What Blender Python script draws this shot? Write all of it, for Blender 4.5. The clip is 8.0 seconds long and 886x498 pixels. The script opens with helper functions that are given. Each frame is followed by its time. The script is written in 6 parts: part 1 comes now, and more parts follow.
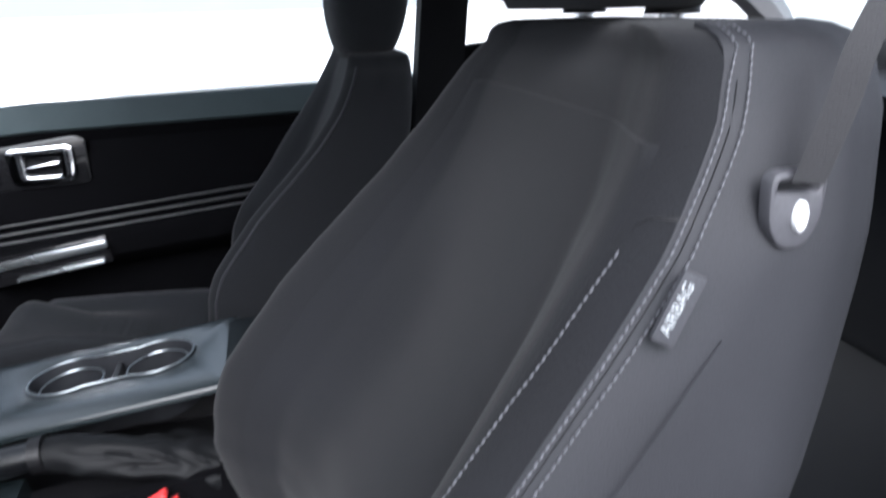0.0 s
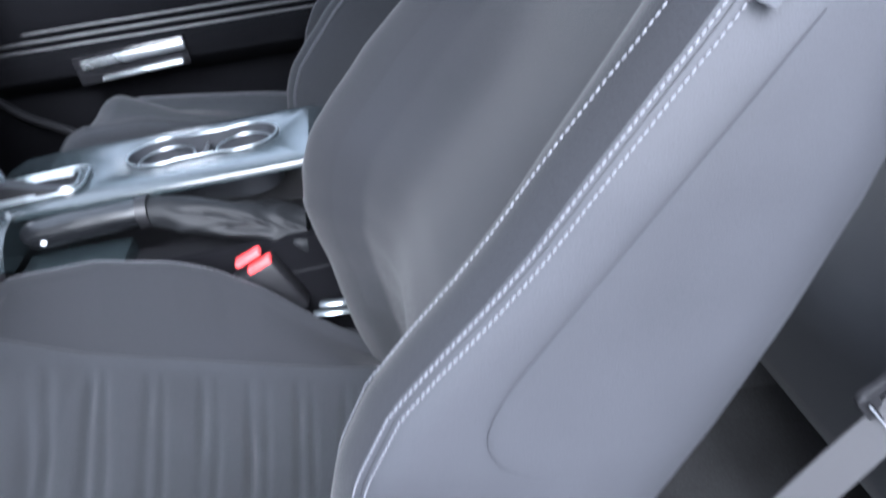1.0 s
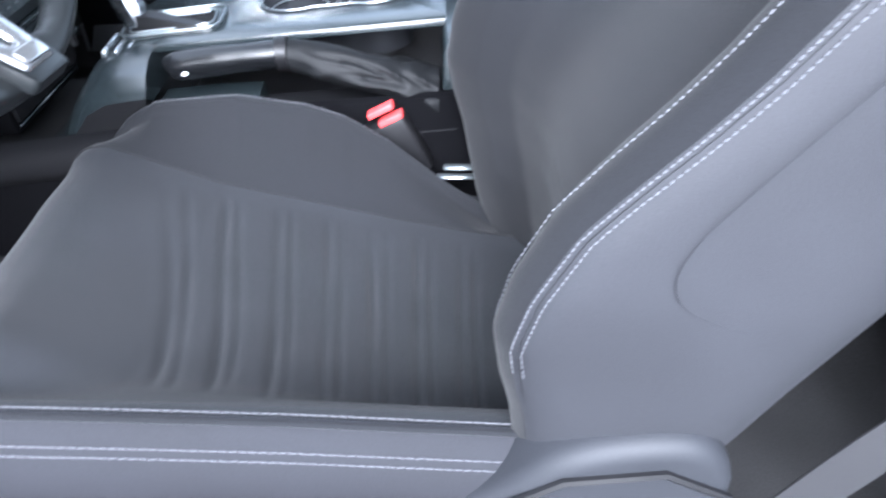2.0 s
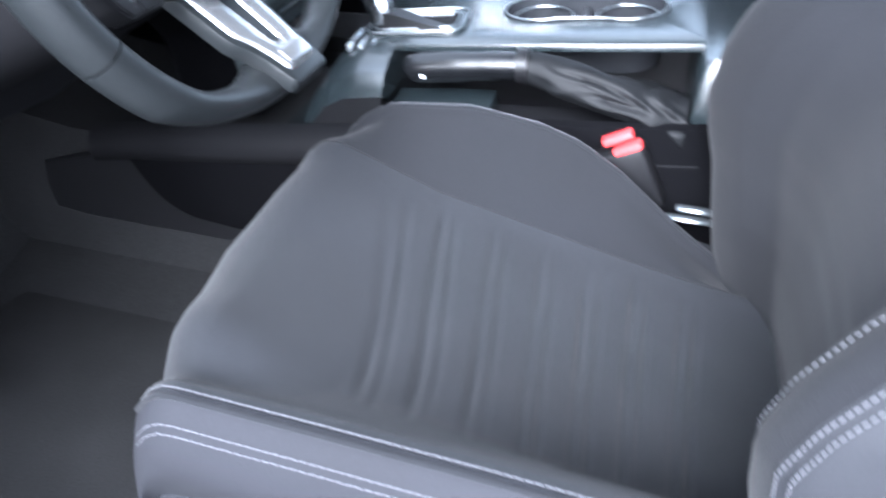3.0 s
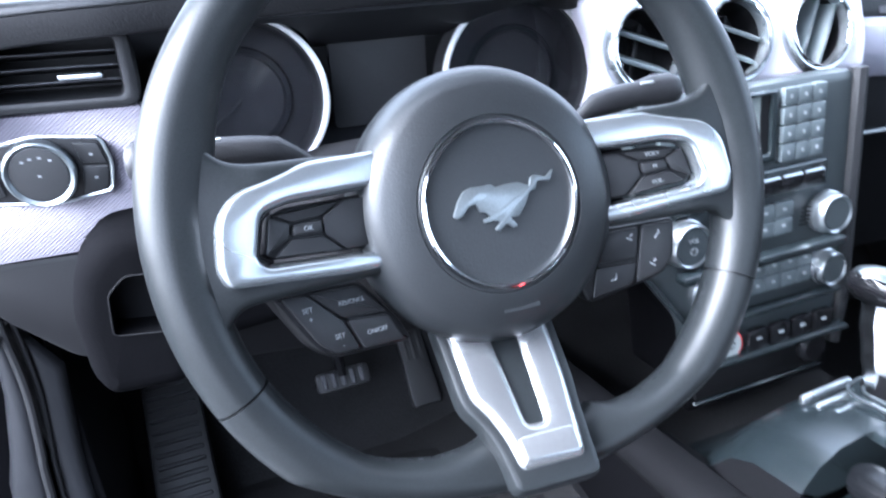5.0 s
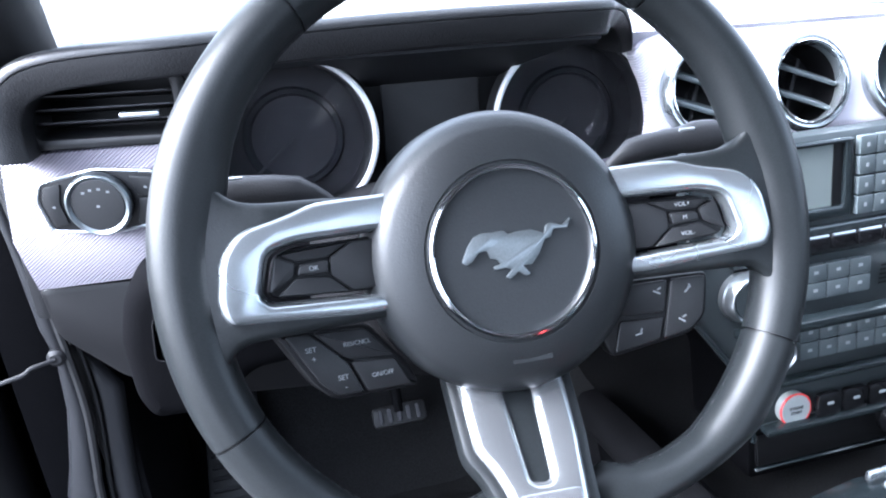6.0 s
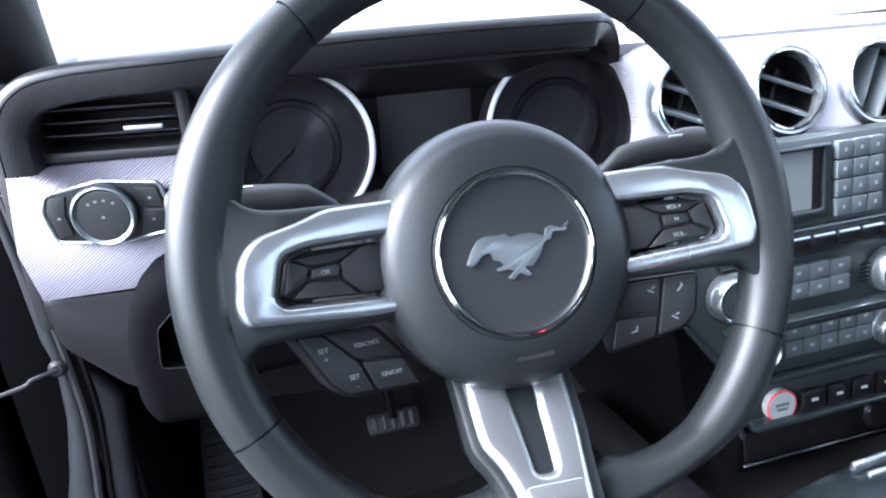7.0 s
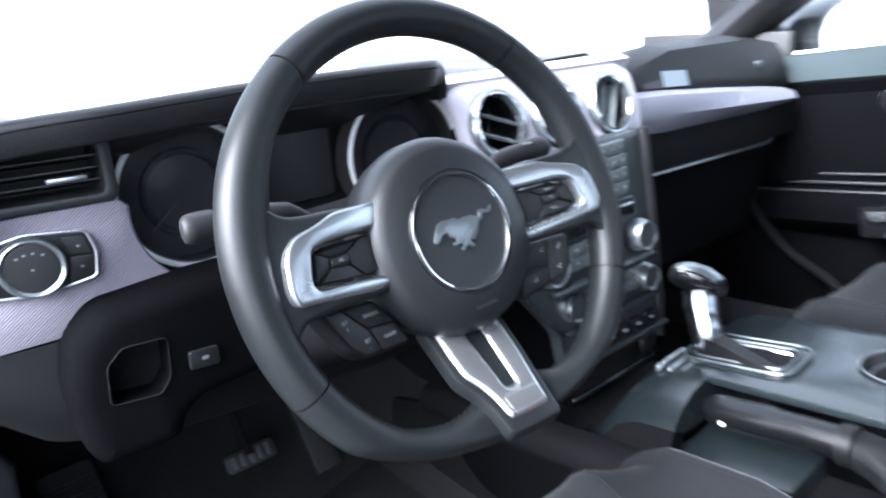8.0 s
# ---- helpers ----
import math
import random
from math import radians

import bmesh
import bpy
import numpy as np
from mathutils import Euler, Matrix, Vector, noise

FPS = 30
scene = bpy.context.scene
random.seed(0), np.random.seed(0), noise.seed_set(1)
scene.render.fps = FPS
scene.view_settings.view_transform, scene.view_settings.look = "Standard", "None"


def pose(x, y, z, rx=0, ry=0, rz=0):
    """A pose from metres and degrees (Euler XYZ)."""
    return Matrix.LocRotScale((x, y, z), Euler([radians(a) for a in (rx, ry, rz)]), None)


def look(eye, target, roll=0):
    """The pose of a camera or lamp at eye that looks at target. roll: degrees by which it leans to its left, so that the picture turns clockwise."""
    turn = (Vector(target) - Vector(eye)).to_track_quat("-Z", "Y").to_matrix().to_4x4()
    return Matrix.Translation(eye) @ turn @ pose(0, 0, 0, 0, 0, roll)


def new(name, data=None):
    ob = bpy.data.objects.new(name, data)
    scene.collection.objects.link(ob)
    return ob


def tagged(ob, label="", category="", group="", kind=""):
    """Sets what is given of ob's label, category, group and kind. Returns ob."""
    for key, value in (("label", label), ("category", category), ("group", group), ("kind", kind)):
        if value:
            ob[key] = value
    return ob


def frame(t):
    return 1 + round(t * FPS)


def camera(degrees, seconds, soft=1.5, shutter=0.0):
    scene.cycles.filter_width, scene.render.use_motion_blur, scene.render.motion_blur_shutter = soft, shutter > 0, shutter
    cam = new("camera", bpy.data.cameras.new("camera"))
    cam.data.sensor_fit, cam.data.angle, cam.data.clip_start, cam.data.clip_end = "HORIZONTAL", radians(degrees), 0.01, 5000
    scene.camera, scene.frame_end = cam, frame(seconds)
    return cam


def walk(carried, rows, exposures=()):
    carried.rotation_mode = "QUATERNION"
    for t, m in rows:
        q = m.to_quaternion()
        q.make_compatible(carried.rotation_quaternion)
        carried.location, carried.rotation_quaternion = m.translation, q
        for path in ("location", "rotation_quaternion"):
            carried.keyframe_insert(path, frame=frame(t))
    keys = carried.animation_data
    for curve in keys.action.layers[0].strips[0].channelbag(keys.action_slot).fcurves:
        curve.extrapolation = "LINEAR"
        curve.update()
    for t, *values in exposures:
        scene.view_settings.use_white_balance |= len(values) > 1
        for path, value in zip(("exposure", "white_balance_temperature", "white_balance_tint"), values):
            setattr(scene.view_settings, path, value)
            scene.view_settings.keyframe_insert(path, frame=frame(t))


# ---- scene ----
cam = camera(64.1, 8.0, soft=2.0, shutter=0.5)
PATH = [
    (0, (-0.807, -0.425, 0.790), (1.031, -0.864, 0.135), -1.8),
    (0.2, (-0.817, -0.419, 0.778), (1.002, -0.819, 0.049), -2.0),
    (0.5, (-0.832, -0.406, 0.761), (0.950, -0.748, -0.080), -1.2),
    (1, (-0.850, -0.397, 0.735), (0.841, -0.623, -0.309), -2.3),
    (1.2, (-0.875, -0.373, 0.726), (0.783, -0.612, -0.366), -0.1),
    (2.3, (-0.858, -0.312, 0.689), (0.667, -0.247, -0.603), 1.5),
    (2.5, (-0.851, -0.294, 0.686), (0.672, -0.139, -0.601), 1.4),
    (3, (-0.818, -0.281, 0.694), (0.675, 0.160, -0.562), -0.7),
    (3.5, (-0.751, -0.293, 0.710), (0.654, 0.589, -0.406), -3.3),
    (4, (-0.652, -0.279, 0.721), (0.541, 0.987, -0.265), -2.4),
    (4.5, (-0.577, -0.298, 0.727), (0.312, 1.231, -0.206), -3.9),
    (5, (-0.515, -0.299, 0.738), (0.096, 1.409, -0.104), -4.2),
    (5.2, (-0.501, -0.301, 0.738), (0.049, 1.451, -0.056), -4.1),
    (6.3, (-0.469, -0.306, 0.737), (-0.103, 1.521, 0.010), -5.1),
    (6.5, (-0.469, -0.307, 0.736), (-0.082, 1.518, 0.014), -5.3),
    (7, (-0.487, -0.319, 0.741), (-0.053, 1.501, 0.032), -5.1),
    (7.5, (-0.558, -0.341, 0.753), (0.151, 1.403, 0.077), -5.2),
    (8, (-0.684, -0.369, 0.756), (0.465, 1.138, 0.116), -5.8),
]
walk(cam, [(t, look(eye, target, roll)) for t, eye, target, roll in PATH],
     exposures=[(t, e, k, 11) for t, e, k in ((0, 0.72, 5750), (0.4, 1.76, 5500), (0.7, 2.12, 5400), (1.2, 2.18, 5400), (2.4, 2.28, 5400), (3.0, 2.48, 5350), (3.5, 2.58, 5300), (4.0, 2.84, 5250), (4.5, 2.86, 5250), (5.2, 2.94, 5300), (6.5, 2.50, 5400), (7.2, 2.44, 5450), (8, 1.98, 5550))])

# ---- world and sun: a bright overcast day ----
world = bpy.data.worlds.new("overcast_sky")
scene.world = world
world.use_nodes = True
wn, wl = world.node_tree.nodes, world.node_tree.links
sky = wn.new("ShaderNodeTexSky")
sky.sky_type = "NISHITA"
sky.sun_disc = False
sky.sun_elevation, sky.sun_rotation = radians(42), radians(-86)
sky.dust_density, sky.air_density, sky.ozone_density = 8.0, 1.0, 0.5
pale = wn.new("ShaderNodeHueSaturation")
pale.inputs["Saturation"].default_value, pale.inputs["Value"].default_value = 0.35, 2.2
veil = wn.new("ShaderNodeMix")
veil.data_type, veil.blend_type = "RGBA", "LIGHTEN"
veil.inputs["Factor"].default_value = 1.0
veil.inputs["B"].default_value = (5.0, 5.05, 5.3, 1)
wl.new(sky.outputs[0], pale.inputs["Color"])
wl.new(pale.outputs[0], veil.inputs["A"])
wl.new(veil.outputs["Result"], wn["Background"].inputs["Color"])
wn["Background"].inputs["Strength"].default_value = 0.15

sun = new("sun", bpy.data.lights.new("sun", "SUN"))
sun.data.energy, sun.data.angle, sun.data.color = 0.4, radians(60), (1.0, 0.96, 0.92)
sun.matrix_world = look((-3.4, 0.24, 3.07), (0, 0, 0))


# ---- materials ----
def mat(name, colour, rough=0.6, metal=0.0, grain=0.0, scale=400.0, bump=0.0, stain=0.0, sheen=0.0, coat=0.0, spec=0.5):
    """A procedural surface: colour varied at two scales, grain as bump."""
    m = bpy.data.materials.new(name)
    m.use_nodes = True
    n, l = m.node_tree.nodes, m.node_tree.links
    p = n["Principled BSDF"]
    p.inputs["Roughness"].default_value = rough
    p.inputs["Metallic"].default_value = metal
    p.inputs["Specular IOR Level"].default_value = spec
    p.inputs["Sheen Weight"].default_value = sheen
    p.inputs["Coat Weight"].default_value = coat
    p.inputs["Base Color"].default_value = (*colour, 1)
    co = n.new("ShaderNodeTexCoord")
    if grain or stain:
        fine, broad = n.new("ShaderNodeTexNoise"), n.new("ShaderNodeTexNoise")
        fine.inputs["Scale"].default_value, broad.inputs["Scale"].default_value = scale, 9
        fine.inputs["Detail"].default_value, broad.inputs["Detail"].default_value = 3, 4
        l.new(co.outputs["Object"], fine.inputs["Vector"]), l.new(co.outputs["Object"], broad.inputs["Vector"])
        ramp = n.new("ShaderNodeMapRange")
        ramp.inputs["From Min"].default_value, ramp.inputs["From Max"].default_value = 0.3, 0.7
        ramp.inputs["To Min"].default_value, ramp.inputs["To Max"].default_value = 1 - grain, 1 + grain
        l.new(fine.outputs["Fac"], ramp.inputs["Value"])
        ramp2 = n.new("ShaderNodeMapRange")
        ramp2.inputs["From Min"].default_value, ramp2.inputs["From Max"].default_value = 0.3, 0.7
        ramp2.inputs["To Min"].default_value, ramp2.inputs["To Max"].default_value = 1 - stain, 1 + stain
        l.new(broad.outputs["Fac"], ramp2.inputs["Value"])
        both = n.new("ShaderNodeMath")
        both.operation = "MULTIPLY"
        l.new(ramp.outputs[0], both.inputs[0]), l.new(ramp2.outputs[0], both.inputs[1])
        tint = n.new("ShaderNodeVectorMath")
        tint.operation = "SCALE"
        tint.inputs[0].default_value = colour
        l.new(both.outputs[0], tint.inputs["Scale"])
        l.new(tint.outputs[0], p.inputs["Base Color"])
        r3 = n.new("ShaderNodeMapRange")
        r3.inputs["To Min"].default_value, r3.inputs["To Max"].default_value = max(rough - 0.5 * stain, 0.02), min(rough + 0.6 * stain, 1)
        l.new(broad.outputs["Fac"], r3.inputs["Value"])
        l.new(r3.outputs[0], p.inputs["Roughness"])
        if bump:
            b = n.new("ShaderNodeBump")
            b.inputs["Strength"].default_value, b.inputs["Distance"].default_value = bump, 0.0006
            l.new(fine.outputs["Fac"], b.inputs["Height"])
            l.new(b.outputs[0], p.inputs["Normal"])
    return m


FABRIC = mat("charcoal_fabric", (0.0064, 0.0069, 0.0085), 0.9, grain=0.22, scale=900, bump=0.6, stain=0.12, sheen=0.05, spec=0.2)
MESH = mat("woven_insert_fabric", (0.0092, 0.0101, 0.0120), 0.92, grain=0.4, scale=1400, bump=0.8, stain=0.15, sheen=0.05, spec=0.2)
SIDE = mat("smooth_seat_side_vinyl", (0.0168, 0.0175, 0.0207), 0.66, grain=0.14, scale=1200, bump=0.4, stain=0.12, spec=0.25)
THREAD = mat("pale_thread", (0.082, 0.084, 0.094), 0.8)
PADTOP = mat("grained_pad_vinyl", (0.0042, 0.0044, 0.0050), 0.45, grain=0.25, scale=700, bump=0.5, stain=0.15, spec=0.22)
LEATHER = mat("black_wheel_leather", (0.0100, 0.0115, 0.0124), 0.38, grain=0.2, scale=900, bump=0.14, stain=0.2, spec=0.30)
HUBSKIN = mat("grained_hub_plastic", (0.0112, 0.0124, 0.0136), 0.38, grain=0.15, scale=900, bump=0.25, stain=0.12, spec=0.42)
DASH = mat("dash_soft_plastic", (0.0125, 0.0127, 0.0140), 0.46, grain=0.2, scale=800, bump=0.5, stain=0.12, spec=0.42)
HOOD = mat("grained_hood_vinyl", (0.0130, 0.0132, 0.0145), 0.40, grain=0.25, scale=700, bump=0.6, stain=0.12, spec=0.60)
GREYP = mat("grey_hard_plastic", (0.0170, 0.0170, 0.0188), 0.48, spec=0.32, grain=0.12, scale=900, bump=0.3, stain=0.1)
# base raised to paint in the haze reflected by the gauge lenses
DIAL = mat("dial_plastic_with_lens_haze", (0.0340, 0.0345, 0.0370), 0.5, spec=0.3, grain=0.08, scale=900, stain=0.12)
CONSOLE = mat("console_satin_plastic", (0.0125, 0.0170, 0.0190), 0.22, grain=0.1, scale=1000, bump=0.2, stain=0.04, spec=0.95)
BLACK = mat("black_plastic", (0.0060, 0.0060, 0.0068), 0.4, grain=0.1, scale=500, stain=0.1, spec=0.25)
BUTTON = mat("button_plastic", (0.0115, 0.0120, 0.0132), 0.42, grain=0.1, scale=900, stain=0.08, spec=0.34)
STACK = mat("stack_button_plastic", (0.0860, 0.1020, 0.1080), 0.33, grain=0.1, scale=900, stain=0.1, spec=0.5)
SHELL = mat("teal_grey_stack_plastic", (0.0360, 0.0430, 0.0460), 0.36, grain=0.1, scale=900, stain=0.1, spec=0.45)
GLOSS = mat("gloss_black", (0.008, 0.008, 0.009), 0.12, stain=0.1, grain=0.02)
SILVER = mat("satin_silver_paint", (0.4400, 0.4700, 0.4900), 0.27, metal=0.9, grain=0.05, scale=1500, stain=0.05)
SPOKE = mat("bright_satin_spoke", (0.3900, 0.4000, 0.4100), 0.20, metal=0.85, grain=0.05, scale=1500, stain=0.12)
BRIGHT = mat("polished_silver", (0.36, 0.38, 0.40), 0.22, metal=1.0, grain=0.04, scale=1500, stain=0.12)
EMBLEM = mat("dull_nickel", (0.2300, 0.2550, 0.2680), 0.30, metal=0.88, grain=0.08, scale=900, stain=0.2)
# near-white base stands in for sky reflected in the plating
RING = mat("ring_white_for_gleam", (0.92, 0.94, 0.96), 0.2, metal=0.15, grain=0.04, scale=900, stain=0.05)
GUIDE = mat("pale_grey_plastic", (0.055, 0.055, 0.062), 0.5, grain=0.1, stain=0.1)
TRIMTEAL = mat("teal_grey_door_top", (0.0360, 0.0465, 0.0500), 0.75, grain=0.12, scale=900, bump=0.3, stain=0.08, spec=0.08)
GRIP = mat("polished_black_leather", (0.0040, 0.0043, 0.0050), 0.24, grain=0.2, scale=700, bump=0.2, stain=0.12, spec=0.4)
# same charcoal seat fabric, darkened to carry the shade on the driver's seat
SHADECLOTH = mat("shade_toned_seat_fabric", (0.0056, 0.0060, 0.0074), 0.9, grain=0.22, scale=900, bump=0.6, stain=0.12, sheen=0.05, spec=0.2)
GAITER = mat("soft_black_vinyl", (0.0046, 0.0050, 0.0057), 0.6, grain=0.2, scale=700, bump=0.3, stain=0.2, spec=0.15)
CUSHSIDE = mat("grey_cushion_side_cloth", (0.0118, 0.0122, 0.0150), 0.8, grain=0.15, scale=1000, bump=0.4, stain=0.12, spec=0.2)
CHROME = mat("chrome", (0.85, 0.86, 0.88), 0.08, metal=1.0, grain=0.02, scale=300, stain=0.03)
CARPET = mat("black_carpet", (0.0115, 0.0115, 0.0120), 0.98, grain=0.5, scale=500, bump=1.0, stain=0.25, spec=0.1)
MATTE = mat("matte_black_trim", (0.0048, 0.0048, 0.0056), 0.75, grain=0.25, scale=700, bump=0.5, stain=0.15, spec=0.09)
DOORTRIM = mat("black_door_trim", (0.0024, 0.0024, 0.0029), 0.85, grain=0.25, scale=700, bump=0.5, stain=0.1, spec=0.02)
RUBBER = mat("black_rubber", (0.012, 0.012, 0.013), 0.6, grain=0.1, scale=300, stain=0.1)
RED = mat("red_buckle_plastic", (0.75, 0.05, 0.05), 0.4, grain=0.05, stain=0.08)
WHITE = mat("white_print", (0.75, 0.77, 0.78), 0.6)
DIM = mat("grey_print", (0.30, 0.32, 0.33), 0.6)
FAINT = mat("faint_key_print", (0.13, 0.14, 0.15), 0.6)
SHIELD = mat("seat_shield_plastic", (0.0150, 0.0160, 0.0190), 0.58, grain=0.1, scale=900, bump=0.2, stain=0.1, spec=0.22)
TAG = mat("grey_woven_tag", (0.028, 0.029, 0.034), 0.8, grain=0.2, scale=900, stain=0.1)
WEB = mat("grey_belt_webbing", (0.0098, 0.0098, 0.0115), 0.7, grain=0.3, scale=1500, bump=0.5, stain=0.06)
PAINT = mat("grey_body_paint", (0.050, 0.052, 0.057), 0.35, metal=0.2, grain=0.05, scale=1200, stain=0.08, coat=0.5)
PRIMER = mat("grey_pillar_paint", (0.0230, 0.0235, 0.0260), 0.42, grain=0.06, scale=900, stain=0.15, spec=0.4)
HEADLINER = mat("grey_headliner", (0.1280, 0.1280, 0.1360), 0.95, grain=0.2, scale=900, bump=0.4, stain=0.05)
# very pale so that the view through the passenger window turns white
GLARESLAB = mat("pale_glare_slab", (0.62, 0.62, 0.61), 0.9, grain=0.08, scale=60, bump=0.3, stain=0.06)
CONCRETE = mat("grey_asphalt", (0.060, 0.060, 0.062), 0.9, grain=0.15, scale=60, bump=0.4, stain=0.15)
SCREEN = mat("pale_display_glass", (0.19, 0.215, 0.21), 0.2, stain=0.05, grain=0.01)
BLUEP = mat("pale_blue_print", (0.18, 0.22, 0.25), 0.5)
BUTTONFACE = mat("white_button_plastic", (0.34, 0.37, 0.37), 0.35, grain=0.04, stain=0.06)


def knurled(name, colour, metal=0.4, depth=0.38):
    """Silver trim with fine diagonal relief."""
    m = mat(name, colour, 0.38, metal=metal)
    n, l = m.node_tree.nodes, m.node_tree.links
    p = n["Principled BSDF"]
    co = n.new("ShaderNodeTexCoord")
    turn = n.new("ShaderNodeMapping")
    turn.inputs["Rotation"].default_value = (0, radians(38), 0)
    wave = n.new("ShaderNodeTexWave")
    wave.bands_direction = "Z"
    wave.inputs["Scale"].default_value, wave.inputs["Distortion"].default_value = 150, 0.0
    l.new(co.outputs["Object"], turn.inputs["Vector"]), l.new(turn.outputs[0], wave.inputs["Vector"])
    b = n.new("ShaderNodeBump")
    b.inputs["Strength"].default_value, b.inputs["Distance"].default_value = 0.7, 0.0008
    l.new(wave.outputs["Fac"], b.inputs["Height"]), l.new(b.outputs[0], p.inputs["Normal"])
    mix = n.new("ShaderNodeMix")
    mix.data_type = "RGBA"
    mix.inputs["A"].default_value = (*[c * depth for c in colour], 1)
    mix.inputs["B"].default_value = (*colour, 1)
    l.new(wave.outputs["Fac"], mix.inputs["Factor"]), l.new(mix.outputs["Result"], p.inputs["Base Color"])
    return m


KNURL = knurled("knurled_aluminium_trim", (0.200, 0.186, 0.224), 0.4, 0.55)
# same knurled trim in paler tones, for the windscreen light falling on it
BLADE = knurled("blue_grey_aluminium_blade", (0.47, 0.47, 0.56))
LITKNURL = knurled("aluminium_trim_lit_tone", (0.70, 0.67, 0.74), 0.1, 0.75)


def glass(name, tint):
    m = bpy.data.materials.new(name)
    m.use_nodes = True
    n, l = m.node_tree.nodes, m.node_tree.links
    clear, shine, mix, fr, pw = (n.new("ShaderNode" + k) for k in ("BsdfTransparent", "BsdfGlossy", "MixShader", "LayerWeight", "Math"))
    clear.inputs["Color"].default_value = (*tint, 1)
    shine.inputs["Roughness"].default_value = 0.02
    fr.inputs["Blend"].default_value = 0.5
    pw.operation = "MULTIPLY_ADD"
    sq = n.new("ShaderNodeMath")
    sq.operation = "POWER"
    sq.inputs[1].default_value = 5.0
    l.new(fr.outputs["Facing"], sq.inputs[0]), l.new(sq.outputs[0], pw.inputs[0])
    pw.inputs[1].default_value, pw.inputs[2].default_value = 0.5, 0.02
    l.new(pw.outputs[0], mix.inputs[0]), l.new(clear.outputs[0], mix.inputs[1]), l.new(shine.outputs[0], mix.inputs[2])
    l.new(mix.outputs[0], n["Material Output"].inputs["Surface"])
    return m


GLASS = glass("window_glass", (0.93, 0.96, 0.96))
LENS = glass("gauge_lens", (0.9, 0.9, 0.92))
DIALPRINT = mat("dim_dial_print", (0.030, 0.031, 0.033), 0.6)


# ---- builders ----
def thing(name, label, category, at=(0, 0, 0), group="", kind=""):
    ob = new(name)
    ob.empty_display_size = 0.05
    ob.location = at
    return tagged(ob, label, category, group, kind)


def part(name, bm, material, parent, label="", angle=38):
    """Links a bmesh as one mesh object under a thing or a part; its vertices are in the thing's coordinates."""
    me = bpy.data.meshes.new(name)
    bmesh.ops.recalc_face_normals(bm, faces=bm.faces)
    bm.to_mesh(me)
    bm.free()
    me.materials.append(material)
    me.polygons.foreach_set("use_smooth", [True] * len(me.polygons))
    me.set_sharp_from_angle(angle=radians(angle))
    ob = new(name, me)
    ob.parent = parent
    if label:
        tagged(ob, label)
    return ob


def solo(name, bm, material, label, category, kind="", group=""):
    ob = part(name, bm, material, None)
    return tagged(ob, label, category, group, kind)


def catmull(pts, m, closed=False):
    """m points for each span of a smooth line through pts."""
    pts = [Vector(p) for p in pts]
    n, out = len(pts), []
    for i in range(n if closed else n - 1):
        if closed:
            a, b, c, d = (pts[(i + k) % n] for k in (-1, 0, 1, 2))
        else:
            a, b, c, d = pts[max(i - 1, 0)], pts[i], pts[i + 1], pts[min(i + 2, n - 1)]
        for k in range(m):
            t = k / m
            out.append(0.5 * (2 * b + (c - a) * t + (2 * a - 5 * b + 4 * c - d) * t * t + (3 * b - a - 3 * c + d) * t ** 3))
    if not closed:
        out.append(pts[-1].copy())
    return out


def loft(loops, closed=True, caps=True, bm=None):
    """Skins loops of equal length, one after the other."""
    bm = bm or bmesh.new()
    vs = [[bm.verts.new(p) for p in loop] for loop in loops]
    n = len(loops[0])
    for a, b in zip(vs, vs[1:]):
        for i in range(n if closed else n - 1):
            j = (i + 1) % n
            bm.faces.new((a[i], a[j], b[j], b[i]))
    if caps and closed:
        bm.faces.new(list(reversed(vs[0])))
        bm.faces.new(vs[-1])
    return bm


def tube(path, r, n=8, closed=False, squash=1.0, bm=None, up=(0, 0, 1)):
    """A round bar along a path; r is a number or one for each point."""
    path = [Vector(p) for p in path]
    loops, k = [], len(path)
    side = None
    for i, p in enumerate(path):
        ahead = (path[(i + 1) % k] - path[i - 1]) if closed else path[min(i + 1, k - 1)] - path[max(i - 1, 0)]
        ahead.normalize()
        if side is None:
            side = ahead.cross(Vector(up))
            side = side if side.length > 1e-4 else ahead.cross(Vector((1, 0, 0)))
        side = (side - ahead * side.dot(ahead)).normalized()
        top = side.cross(ahead)
        rr = r[i] if isinstance(r, (list, tuple)) else r
        loops.append([p + side * math.cos(a) * rr + top * math.sin(a) * rr * squash for a in [2 * math.pi * j / n for j in range(n)]])
    if closed:
        loops.append(loops[0])
        bm2 = loft(loops, caps=False, bm=bm)
        bmesh.ops.remove_doubles(bm2, verts=bm2.verts, dist=1e-6)
        return bm2
    return loft(loops, bm=bm)


def box(size, at=(0, 0, 0), b=0.003, seg=2, turn=None, bm=None):
    """A box with rounded edges."""
    tmp = bmesh.new()
    bmesh.ops.create_cube(tmp, size=1)
    bmesh.ops.scale(tmp, vec=size, verts=tmp.verts)
    if b:
        bmesh.ops.bevel(tmp, geom=list(tmp.edges), offset=min(b, min(size) * 0.49), segments=seg, affect="EDGES", profile=0.5)
    m = Matrix.Translation(at) @ (turn.to_4x4() if turn else Matrix())
    bmesh.ops.transform(tmp, matrix=m, verts=tmp.verts)
    return merge(bm, tmp)


def merge(bm, tmp):
    if bm is None:
        return tmp
    me = bpy.data.meshes.new("tmp")
    tmp.to_mesh(me)
    tmp.free()
    bm.from_mesh(me)
    bpy.data.meshes.remove(me)
    return bm


